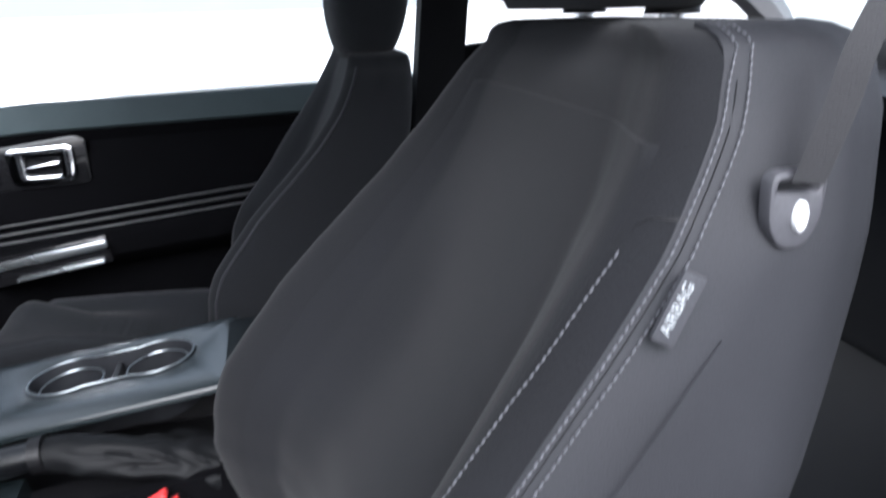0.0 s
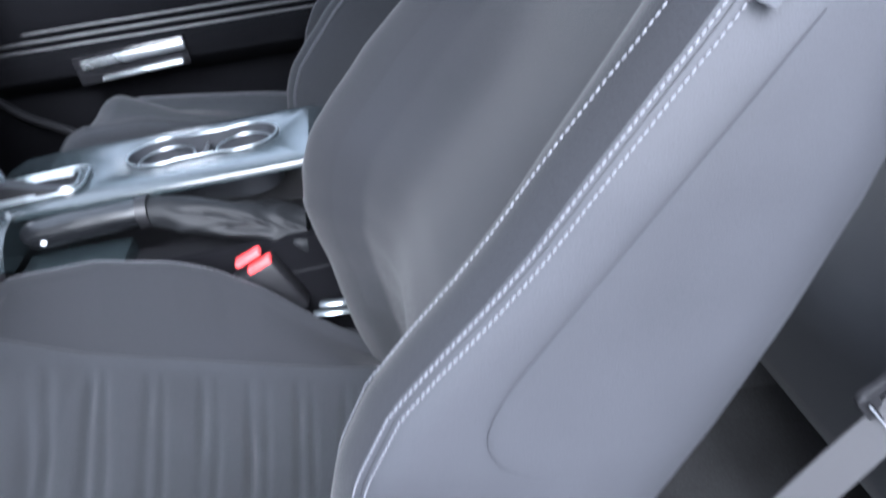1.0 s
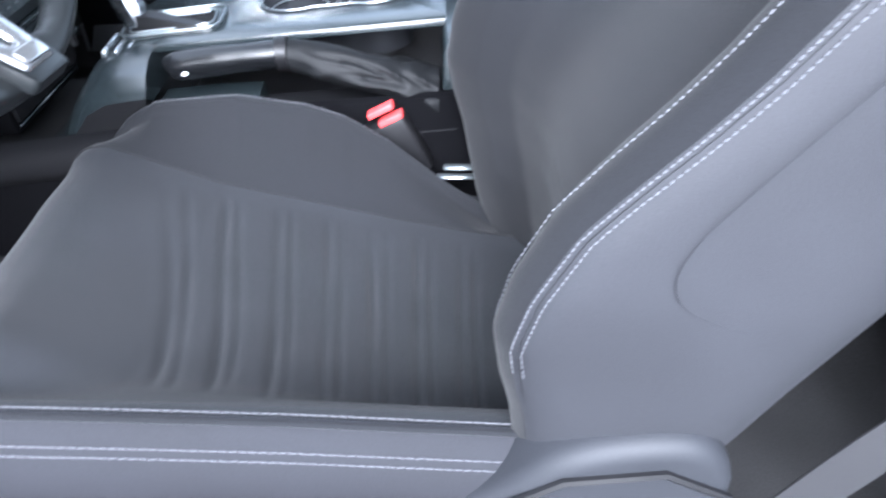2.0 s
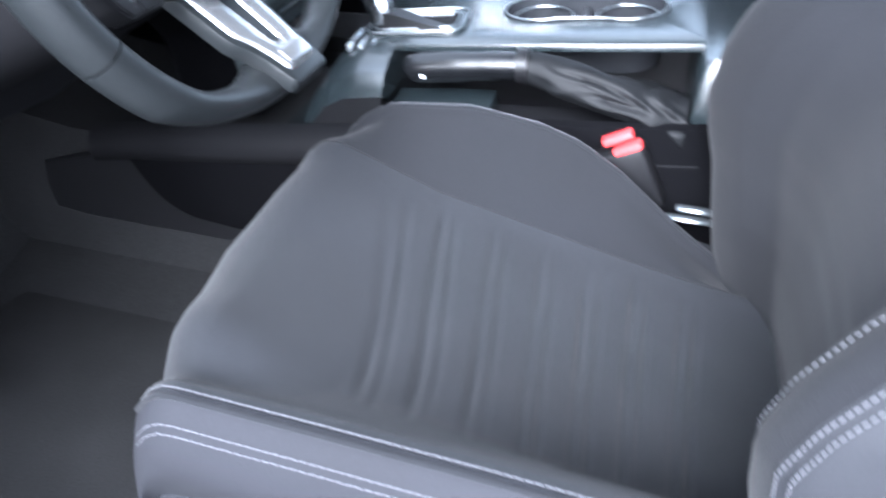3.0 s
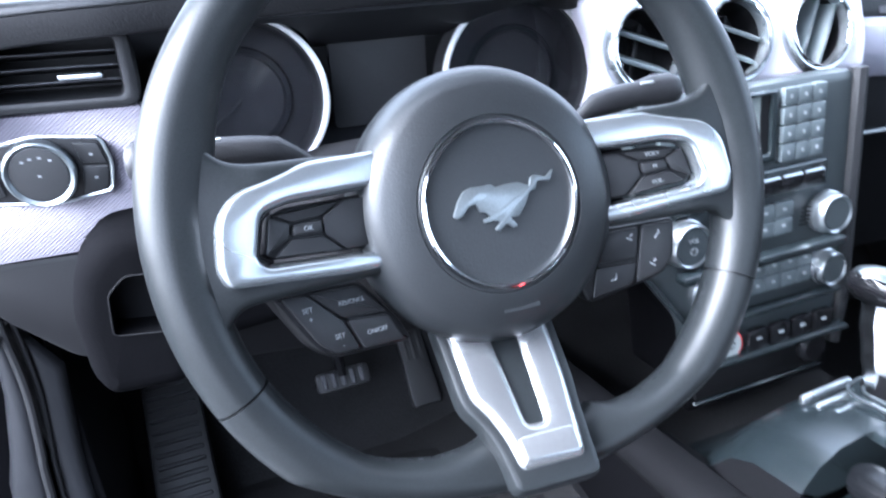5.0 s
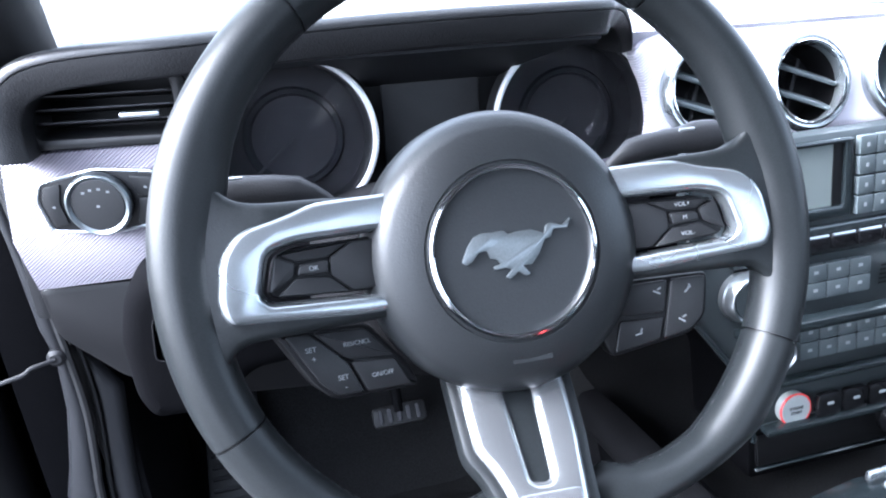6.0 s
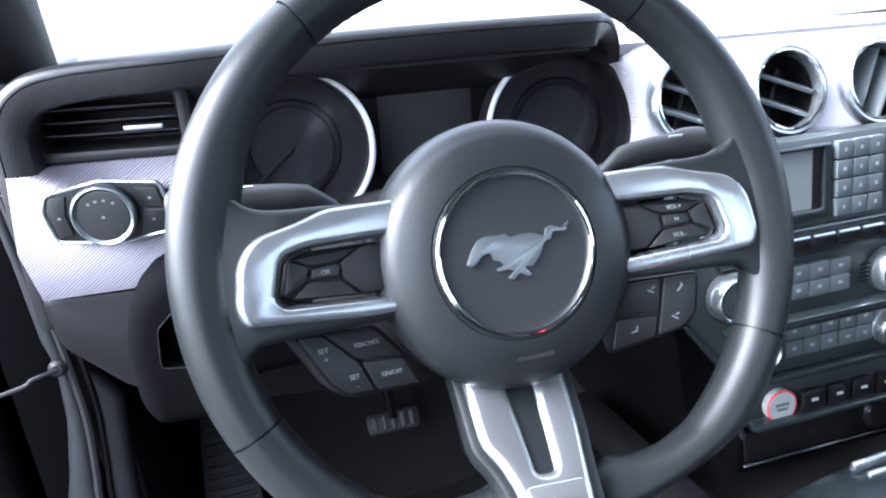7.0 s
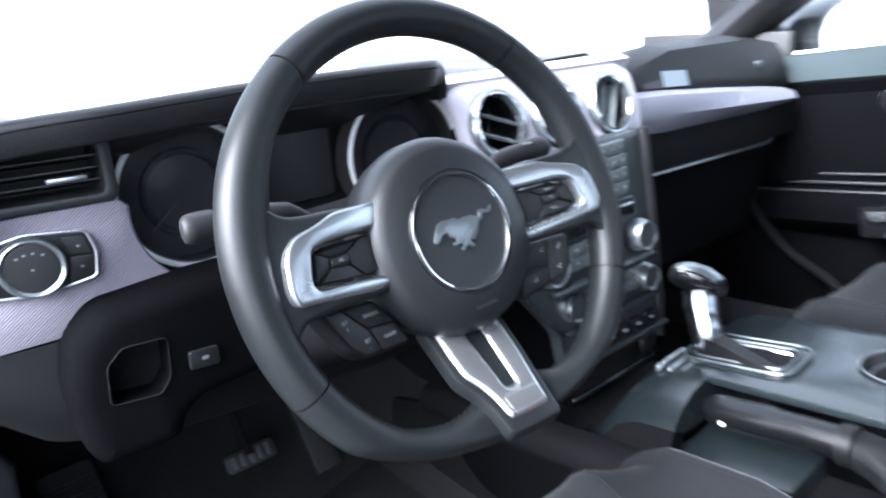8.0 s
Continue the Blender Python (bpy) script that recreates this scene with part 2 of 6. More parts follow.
def plate(outline, depth, b=0.002, holes=(), m=Matrix(), seg=2, bm=None, sharp_holes=False):
    """A flat piece: an outline (x, y), with round or free holes, thickened along z from -depth to 0, front edges rounded."""
    tmp = bmesh.new()
    loops = []
    for pts in (outline, *holes):
        vs = [tmp.verts.new((p[0], p[1], 0)) for p in pts]
        loops += [tmp.edges.new((vs[i], vs[(i + 1) % len(vs)])) for i in range(len(vs))]
    if holes:
        bmesh.ops.triangle_fill(tmp, use_beauty=True, edges=loops)
    else:
        tmp.faces.new(tmp.verts)
    bmesh.ops.recalc_face_normals(tmp, faces=tmp.faces)
    if tmp.faces and sum(f.normal.z for f in tmp.faces) < 0:
        bmesh.ops.reverse_faces(tmp, faces=tmp.faces)
    rim = [e for e in tmp.edges if e.is_boundary]
    r = bmesh.ops.extrude_face_region(tmp, geom=list(tmp.faces))
    low = [v for v in r["geom"] if isinstance(v, bmesh.types.BMVert)]
    bmesh.ops.translate(tmp, vec=(0, 0, -depth), verts=low)
    if b:
        top = [e for e in tmp.edges if all(abs(v.co.z) < 1e-7 for v in e.verts) and len(e.link_faces) == 2
               and any(abs(f.normal.z) < 0.5 for f in e.link_faces)]
        bmesh.ops.recalc_face_normals(tmp, faces=tmp.faces)
        top = [e for e in tmp.edges if all(abs(v.co.z) < 1e-7 for v in e.verts) and any(any(abs(v.co.z) > 1e-7 for v in f.verts) for f in e.link_faces)]
        if sharp_holes:
            edge = {(round(p[0], 6), round(p[1], 6)) for p in outline}
            top = [e for e in top if all((round(v.co.x, 6), round(v.co.y, 6)) in edge for v in e.verts)]
        bmesh.ops.bevel(tmp, geom=top, offset=b, segments=seg, affect="EDGES", profile=0.5)
    bmesh.ops.transform(tmp, matrix=m, verts=tmp.verts)
    return merge(bm, tmp)


def rounded(pts, r, n=4):
    """Rounds the corners of an outline."""
    out, k = [], len(pts)
    for i in range(k):
        p, a, c = (Vector(pts[j % k]) for j in (i, i - 1, i + 1))
        rr = min(r, (a - p).length * 0.45, (c - p).length * 0.45)
        s, e = p + (a - p).normalized() * rr, p + (c - p).normalized() * rr
        for j in range(n + 1):
            t = j / n
            out.append(tuple((1 - t) ** 2 * s + 2 * t * (1 - t) * p + t * t * e))
    return out


def circle(cx, cy, r, n=32, ry=None):
    return [(cx + r * math.cos(2 * math.pi * i / n), cy + (ry or r) * math.sin(2 * math.pi * i / n)) for i in range(n)]


def lathe(profile, n=32, m=Matrix(), bm=None, caps=True):
    """Turns a profile (radius, height) about z."""
    loops = [[(r * math.cos(2 * math.pi * i / n), r * math.sin(2 * math.pi * i / n), z) for i in range(n)] for r, z in profile]
    tmp = loft(loops, caps=caps)
    bmesh.ops.transform(tmp, matrix=m, verts=tmp.verts)
    return merge(bm, tmp)


def torus(R, r, m=Matrix(), n=48, k=8, ry=1.0, bm=None):
    path = [(R * math.cos(2 * math.pi * i / n), R * ry * math.sin(2 * math.pi * i / n), 0) for i in range(n)]
    tmp = tube(path, r, k, closed=True)
    bmesh.ops.transform(tmp, matrix=m, verts=tmp.verts)
    return merge(bm, tmp)


def stitches(path, length=0.0055, gap=0.0035, r=0.0011):
    """Separate short threads along a path."""
    path = [Vector(p) for p in path]
    bm, run, pts = bmesh.new(), 0.0, []
    for a, b in zip(path, path[1:]):
        d = (b - a).length
        while run < d:
            pts.append((a.lerp(b, run / d), (b - a).normalized()))
            run += length + gap
        run -= d
    for p, w in pts:
        w = (w + Vector([random.uniform(-0.1, 0.1) for _ in range(3)])).normalized()
        s = w.orthogonal().normalized()
        t = w.cross(s)
        rings = [[bm.verts.new(p + w * length * d + s * r * f * math.cos(q) + t * r * f * math.sin(q)) for q in (0, 1.57, 3.14, 4.71)] for d, f in ((-0.5, 0.5), (-0.3, 1.0), (0.3, 1.0), (0.5, 0.5))]
        for u, v in zip(rings, rings[1:]):
            for i in range(4):
                bm.faces.new((u[i], u[(i + 1) % 4], v[(i + 1) % 4], v[i]))
    return bm


def interp(x, xs, ys):
    return float(np.interp(x, xs, ys))


def text(words, size, m, material, parent, name="lettering"):
    """Flat lettering in the built-in font, as a mesh."""
    cu = bpy.data.curves.new("words", "FONT")
    cu.body, cu.size, cu.extrude = words, size, 0.0002
    cu.align_x, cu.align_y = "CENTER", "CENTER"
    ob = bpy.data.objects.new("words", cu)
    scene.collection.objects.link(ob)
    me = bpy.data.meshes.new_from_object(ob.evaluated_get(bpy.context.evaluated_depsgraph_get()))
    bpy.data.objects.remove(ob)
    bm = bmesh.new()
    bm.from_mesh(me)
    bpy.data.meshes.remove(me)
    bmesh.ops.transform(bm, matrix=m, verts=bm.verts)
    return part(name, bm, material, parent)


def facing(x, y, z, tilt=0.0):
    """A frame whose z looks towards the rear of the car (-y), whose x is the car's x and whose y is up; tilt leans its top forwards."""
    return Matrix.Translation((x, y, z)) @ Matrix.Rotation(radians(90 - tilt), 4, "X")


def ribbon(path, width, across, t=0.0016):
    """A flat strap along a path; across: its width direction."""
    w = Vector(across).normalized() * width / 2
    loops = []
    path = [Vector(p) for p in path]
    for i, p in enumerate(path):
        d = (path[min(i + 1, len(path) - 1)] - path[max(i - 1, 0)]).normalized()
        nrm = d.cross(w).normalized() * t
        loops.append([p - w, p + w, p + w + nrm, p - w + nrm])
    return loft(loops)


# ---- ground and car shell ----
g = bmesh.new()
bmesh.ops.create_grid(g, x_segments=8, y_segments=8, size=600)
bmesh.ops.translate(g, vec=(0, 0, -0.32), verts=g.verts)
solo("ground", g, CONCRETE, "plain grey asphalt ground outside the car", "ground", kind="structure")

# made-up slab: its paleness stands in for glare beyond the passenger window
pv = box((590, 1180, 0.30), (296.2, 0, -0.46), 0.0)
solo("pavement", pv, GLARESLAB, "added pale slab standing for the glare beside the car", "pavement", kind="structure")

fl = loft([[(x, y, z) for x, z in ((-0.70, 0.06), (-0.66, 0.0), (-0.30, 0.0), (-0.17, 0.03), (-0.135, 0.22), (0.135, 0.22), (0.17, 0.03), (0.30, 0.0), (0.66, 0.0), (0.70, 0.06), (0.72, -0.06), (-0.72, -0.06))]
           for y in (-1.5, -1.0, -0.5, 0.0, 0.45)]
          + [[(x, y + 0.02, z + dz) for x, z, dz in ((-0.70, 0.06, d), (-0.66, 0.0, d), (-0.30, 0.0, d), (-0.17, 0.03, d), (-0.135, 0.24, d * 0.6), (0.135, 0.24, d * 0.6), (0.17, 0.03, d), (0.30, 0.0, d), (0.66, 0.0, d), (0.70, 0.06, d), (0.72, -0.06, 0), (-0.72, -0.06, 0))]
             for y, d in ((0.55, 0.0), (0.64, 0.10), (0.74, 0.34), (0.80, 0.55))])
solo("floor", fl, CARPET, "black carpeted car floor with a centre tunnel", "floor", kind="structure")
mp = [(-0.62, -0.02), (-0.24, -0.02), (-0.20, 0.25), (-0.24, 0.52), (-0.58, 0.55), (-0.64, 0.3)]
solo("floor_mat", plate(rounded(mp, 0.05), 0.008, 0.003, m=Matrix.Translation((0, 0, 0.010))), CARPET, "black carpet floor mat lying in the driver footwell", "floor mat")

shell = thing("car_body", "grey car body shell with dark pillars and open door frame", "car body", kind="structure")


def wall(name, pts, t, material, lab=""):
    """A sheet of thickness t (a vector) between four or more corners."""
    a = [Vector(p) for p in pts]
    return part(name, loft([a, [p + Vector(t) for p in a]]), material, shell, lab)


wall("roof", [(-0.56, -0.02, 1.05), (0.0, 0.09, 1.06), (0.56, -0.02, 1.05), (0.58, -0.45, 1.08), (0.54, -1.15, 1.03), (-0.54, -1.15, 1.03), (-0.58, -0.45, 1.08)], (0, 0, 0.03), HEADLINER)
wall("firewall", [(-0.74, 0.82, -0.06), (0.74, 0.82, -0.06), (0.74, 0.82, 0.62), (-0.74, 0.82, 0.62)], (0, 0.03, 0), BLACK)
wall("bonnet", [(-0.78, 0.86, 0.61), (0.78, 0.86, 0.61), (0.70, 1.9, 0.50), (-0.70, 1.9, 0.50)], (0, 0, -0.03), PAINT)
wall("front_panel", [(-0.72, 1.90, 0.0), (0.72, 1.90, 0.0), (0.70, 1.90, 0.50), (-0.70, 1.90, 0.50)], (0, 0.03, 0), PAINT)
wall("bulkhead", [(-0.72, -1.52, -0.06), (0.72, -1.52, -0.06), (0.66, -1.52, 0.70), (-0.66, -1.52, 0.70)], (0, -0.03, 0), BLACK)
wall("parcel_shelf", [(-0.66, -1.20, 0.66), (0.66, -1.20, 0.66), (0.66, -1.56, 0.70), (-0.66, -1.56, 0.70)], (0, 0, -0.03), BLACK)
for s in (-1, 1):
    near = 0.0 if s < 0 else 0.065
    tube_pts = catmull([(s * 0.752, 0.68 - near, 0.50), (s * 0.745, 0.56 - near, 0.60), (s * 0.725, 0.43 - near, 0.70), (s * 0.69, 0.27 - near, 0.80), (s * 0.64, 0.10 - near, 0.93), (s * 0.575, -0.04, 1.06)], 5)
    part("windscreen_pillar", tube(tube_pts, 0.064, 12, squash=0.7), DASH, shell, "dark trimmed windscreen pillar")
    part("roof_rail", tube(catmull([(s * 0.575, 0.02, 1.06), (s * 0.60, -0.45, 1.08), (s * 0.57, -1.0, 1.04), (s * 0.60, -1.45, 0.80), (s * 0.64, -1.58, 0.68)], 5), 0.04, 8), HEADLINER, shell)
    wall("rear_quarter_panel", [(s * 0.68, -0.80, -0.06), (s * 0.68, -0.80, 0.70), (s * 0.66, -1.25, 0.74), (s * 0.66, -1.55, 0.72), (s * 0.68, -1.55, -0.06)], (s * 0.06, 0, 0), DOORTRIM)
    wall("door_pillar", [(s * 0.69, -0.715, 0.40), (s * 0.63, -0.765, 1.04), (s * 0.62, -0.855, 1.04), (s * 0.68, -0.815, 0.40)], (s * 0.05, 0, 0), MATTE)
    wall("sill", [(s * 0.68, 0.45, -0.06), (s * 0.68, -0.85, -0.06), (s * 0.68, -0.85, 0.09), (s * 0.68, 0.45, 0.09)], (s * 0.09, 0, 0), PAINT)
pane = [[(x, y, z), (x * 0.93, y * 0.72 + 0.01, z + 0.13), (x * 0.86, y * 0.40, z + 0.26), (x * 0.80, y * 0.10 + 0.02 - 0.08 * abs(x), 1.05)] for x, y, z in ((-0.72, 0.47, 0.68), (-0.60, 0.60, 0.675), (-0.35, 0.74, 0.67), (0, 0.80, 0.67), (0.35, 0.74, 0.67), (0.60, 0.60, 0.675), (0.72, 0.47, 0.68))]
part("windscreen", loft(pane, closed=False, caps=False), GLASS, shell, angle=80).visible_shadow = False
wall("rear_window", [(-0.60, -1.15, 1.03), (0.60, -1.15, 1.03), (0.64, -1.58, 0.70), (-0.64, -1.58, 0.70)], (0, -0.004, 0.004), GLASS).visible_shadow = False

wall("footwell_side", [(0.70, 0.36, -0.06), (0.70, 0.86, -0.06), (0.70, 0.86, 0.59), (0.70, 0.36, 0.60)], (0.03, 0, 0), BLACK)
wall("footwell_side", [(-0.722, 0.46, -0.06), (-0.722, 0.86, -0.06), (-0.722, 0.86, 0.59), (-0.722, 0.46, 0.60)], (-0.03, 0, 0), BLACK)
# added near-black sheet standing for the shade in the door gap
wall("hinge_shade_sheet", [(-0.90, 0.50, 0.04), (-0.72, 0.50, 0.04), (-0.72, 0.50, 0.66), (-0.90, 0.50, 0.66)], (0, 0.02, 0), DOORTRIM)
for s in (-1, 1):
    part("front_wing", box((0.10, 1.30, 0.60), (s * 0.775, 1.27, 0.31), 0.03, 3), PAINT, shell, "grey painted front wing")

# the driver's hinge pillar, seen past the open door
SIDE_I = lambda x: Matrix(((0, 0, 1, x), (1, 0, 0, 0), (0, 1, 0, 0), (0, 0, 0, 1)))
jamb = lambda rows, y: loft([[(a - 0.003, y + 0.012, z), (a, y + 0.003, z), (a + 0.2 * (b - a), y, z), (b - 0.2 * (b - a), y, z), (b, y + 0.003, z), (b + 0.002, y + 0.012, z)] for z, a, b in rows])
part("hinge_pillar", jamb(((0.60, -0.726, -0.716), (0.54, -0.721, -0.712), (0.487, -0.719, -0.705), (0.46, -0.718, -0.703), (0.43, -0.712, -0.702), (0.368, -0.717, -0.701), (0.303, -0.731, -0.709), (0.27, -0.741, -0.712), (0.06, -0.765, -0.728)), 0.345), PRIMER, shell, "pale grey painted hinge pillar", angle=60)
part("pillar_flange", jamb(((0.434, -0.705, -0.700), (0.378, -0.705, -0.669), (0.353, -0.704, -0.672), (0.284, -0.703, -0.679), (0.257, -0.706, -0.681), (0.06, -0.712, -0.690)), 0.360), PRIMER, shell, "pale grey inner pillar flange", angle=60)
for dx, dy, rr in ((0.0, 0.0, 0.0042), (0.0075, 0.010, 0.0025)):
    part("door_seal", tube(catmull([(-0.712 + dx, 0.346 + dy, 0.60), (-0.7035 + dx, 0.346 + dy, 0.487), (-0.700 + dx, 0.346 + dy, 0.43), (-0.699 + dx, 0.346 + dy, 0.368), (-0.706 + dx, 0.346 + dy, 0.300), (-0.7095 + dx, 0.346 + dy, 0.27), (-0.725 + dx, 0.346 + dy, 0.06)], 5), rr, 8), RUBBER, shell, "black rubber door seal")
part("pillar_core", box((0.06, 0.12, 0.60), (-0.735, 0.425, 0.34), 0.006), DOORTRIM, shell)
part("kick_panel", plate(rounded([(0.374, 0.04), (0.374, 0.26), (0.380, 0.33), (0.40, 0.40), (0.60, 0.42), (0.60, 0.04)], 0.02), 0.012, 0.004, m=SIDE_I(-0.672)), MATTE, shell, "dark plastic kick panel")

# the driver's door, standing open
HINGE = Matrix.Translation((-0.76, 0.40, 0)) @ Matrix.Rotation(radians(-68), 4, "Z")
dd = thing("hinged_door", "black trimmed driver door standing wide open", "car door")
dd.matrix_world = HINGE
part("door_panel", box((0.09, 1.15, 0.62), (-0.05, -0.60, 0.33), 0.03, 3), BLACK, dd)
part("door_armrest", box((0.06, 0.60, 0.09), (0.03, -0.60, 0.38), 0.02, 3), DASH, dd)
part("door_skin", box((0.03, 1.15, 0.66), (-0.115, -0.60, 0.33), 0.012, 2), PAINT, dd)
st = thing("door_check_strap", "steel door check strap bolted to the hinge pillar", "door hinge")
part("strap", tube(catmull([(-0.709, 0.338, 0.432), (-0.728, 0.330, 0.431), (-0.752, 0.326, 0.424), (-0.90, 0.31, 0.41)], 4), 0.0022, 8), GREYP, st)
part("bolt", lathe([(0.0, 0), (0.0085, 0), (0.0085, 0.004), (0.005, 0.007), (0, 0.007)], 12, Matrix.Translation((-0.709, 0.345, 0.432)) @ Matrix.Rotation(radians(90), 4, "X")), GREYP, st)

# ---- passenger door ----
pd = thing("passenger_door", "closed dark passenger door with chrome handle and pull", "car door", at=(0.0, 0.022, -0.012))
ys = [0.42, 0.32, 0.26, 0.2, 0.1, 0.0, -0.2, -0.4, -0.6, -0.79]
rise = lambda y: interp(y, [-0.80, -0.55, 0.054, 0.131, 0.316, 0.42], [0.652, 0.648, 0.638, 0.630, 0.615, 0.607])
tuck = lambda y: interp(y, [0.02, 0.20, 0.32, 0.42], [0.0, 0.012, 0.032, 0.045])
part("door_panel", loft([[(0.80, y, 0.02)] + [(x - tuck(y), y, z) for x, z in ((0.725, 0.04), (0.715, 0.25), (0.735, 0.30), (0.735, rise(y) - 0.28), (0.70, rise(y) - 0.235), (0.705, rise(y) - 0.10), (0.722, rise(y) - 0.075), (0.715, rise(y) - 0.055), (0.735, rise(y) - 0.006), (0.752, rise(y) - 0.006))] + [(0.80, y, rise(y) - 0.05)] for y in ys]), DOORTRIM, pd)
part("upper_trim", loft([[(x - tuck(y), y, rise(y) + z) for x, z in ((0.722, -0.056), (0.708, -0.046), (0.718, -0.016), (0.728, 0.0), (0.748, 0.003), (0.748, -0.02))] for y in ys]), TRIMTEAL, pd, "satin grey upper door trim")
part("window_seal", tube([(0.750 - tuck(y), y, rise(y) + 0.004) for y in ys], 0.0045, 6), RING, pd, "window seal strip, whitened for its reflection")
arm = []
for y in ys:
    c = 0.354 + (0.16 - y) * 0.09
    arm.append([(0.735, y, c - 0.075), (0.69, y, c - 0.065), (0.662, y, c - 0.035), (0.66, y, c - 0.005), (0.672, y, c + 0.018), (0.69, y, c + 0.030), (0.693, y, c + 0.040), (0.70, y, c + 0.045), (0.735, y, c + 0.05)])
part("armrest", loft(arm), DOORTRIM, pd, "black moulded door armrest")
for k, (dx, dz, rr) in enumerate(((-0.006, 0.020, 0.0035), (-0.0, 0.036, 0.0035), (0.006, 0.052, 0.003))):
    part("armrest_rib", tube([(0.684 + dx, y, 0.354 + (0.16 - y) * 0.09 + dz) for y in ys], rr, 6), GREYP, pd)
turn = Matrix.Rotation(radians(-8), 3, "X")
part("pull_handle", box((0.02, 0.21, 0.018), (0.655, -0.006, 0.358), 0.004, 2, turn), SILVER, pd, "chrome door pull strip")
part("pull_handle", box((0.02, 0.165, 0.009), (0.650, -0.02, 0.327), 0.003, 2, turn), SILVER, pd, "chrome door pull strip")
part("pull_recess", box((0.03, 0.23, 0.06), (0.667, -0.0, 0.344), 0.008, 2, turn), GLOSS, pd)
bezel = rounded([(-0.095, 0.486), (0.10, 0.478), (0.12, 0.50), (0.115, 0.56), (-0.075, 0.582), (-0.095, 0.575)], 0.015)
SIDE_R = Matrix(((0, 0, -1, 0.705), (1, 0, 0, 0), (0, 1, 0, 0), (0, 0, 0, 1)))
part("handle_bezel", plate(bezel, 0.012, 0.003, m=Matrix.Translation((-0.006, 0, 0)) @ SIDE_R), GLOSS, pd, "black door handle bezel")
hb = rounded([(-0.07, 0.495), (0.045, 0.492), (0.05, 0.562), (-0.072, 0.566)], 0.012)
hole = rounded([(-0.045, 0.508), (0.018, 0.507), (0.018, 0.545), (-0.046, 0.548)], 0.008)
part("door_handle", plate(hb, 0.010, 0.003, [hole], Matrix.Translation((-0.016, 0, 0)) @ SIDE_R), CHROME, pd, "chrome inner door handle")
part("handle_bar", box((0.008, 0.062, 0.006), (0.692, -0.014, 0.528), 0.002, 2, turn), CHROME, pd)
part("lock_switch", box((0.008, 0.014, 0.05), (0.692, 0.078, 0.527), 0.003), CHROME, pd)
part("door_seal", tube(catmull([(0.676, 0.32, 0.345), (0.66, 0.311, 0.32), (0.66, 0.245, 0.25), (0.655, 0.16, 0.208), (0.65, 0.08, 0.165), (0.65, -0.2, 0.13)], 5), 0.009, 8), MATTE, pd, "grey rubber door seal")
w = part("window_pane", loft([[(0.750, 0.42, 0.630), (0.750, -0.80, 0.660), (0.63, -0.86, 1.06), (0.60, 0.05, 1.06)], [(0.754, 0.42, 0.630), (0.754, -0.80, 0.660), (0.634, -0.86, 1.06), (0.604, 0.05, 1.06)]]), GLASS, pd)
w.visible_shadow = False
sp = [(0.735, 0.30, 0.645), (0.735, 0.47, 0.645), (0.70, 0.47, 0.80), (0.735, 0.36, 0.70)]
part("mirror_corner", loft([sp, [(x + 0.03, y, z) for x, y, z in sp]]), DASH, pd)

mi = thing("wing_mirror", "grey passenger wing mirror outside the window", "mirror")
part("housing", loft([[(0.945 + 0.190 * math.copysign(abs(math.cos(a)) ** 0.8, math.cos(a)) * k, y, 0.640 + 0.076 * math.copysign(abs(math.sin(a)) ** 0.8, math.sin(a)) * k + 0.10 * math.cos(a) * k * 0.12) for a in [2 * math.pi * i / 28 for i in range(28)]] for y, k in ((0.285, 0.93), (0.278, 0.97), (0.284, 1.0), (0.33, 0.97), (0.38, 0.72), (0.41, 0.3))]), PAINT, mi)
part("mirror_glass", plate([(0.945 + 0.165 * math.copysign(abs(math.cos(a)) ** 0.8, math.cos(a)), 0.640 + 0.061 * math.copysign(abs(math.sin(a)) ** 0.8, math.sin(a)) + 0.010 * math.cos(a)) for a in [2 * math.pi * i / 32 for i in range(32)]], 0.004, 0, m=facing(0, 0.281, 0)), CHROME, mi)
part("mirror_arm", box((0.16, 0.06, 0.03), (0.80, 0.35, 0.590), 0.01), PAINT, mi)

# ---- rear bench ----
rb = thing("rear_bench", "dark charcoal rear bench seat in shadow", "seat")
part("bench_cushion", box((1.16, 0.42, 0.18), (0, -1.08, 0.20), 0.05, 3), MESH, rb)
part("bench_backrest", box((1.16, 0.14, 0.50), (0, -1.36, 0.48), 0.05, 3, Matrix.Rotation(radians(18), 3, "X")), MESH, rb)


# ---- front seats ----
YF = ([0.22, 0.28, 0.346, 0.376, 0.412, 0.448, 0.488, 0.517, 0.543, 0.569, 0.600, 0.637, 0.660, 0.682, 0.702, 0.730, 0.765],
      [-0.400, -0.388, -0.378, -0.370, -0.364, -0.372, -0.391, -0.414, -0.436, -0.456, -0.476, -0.503, -0.520, -0.535, -0.549, -0.566, -0.584])
YR = ([0.22, 0.319, 0.374, 0.430, 0.461, 0.519, 0.580, 0.635, 0.676, 0.780],
      [-0.488, -0.530, -0.550, -0.574, -0.588, -0.614, -0.637, -0.653, -0.663, -0.682])


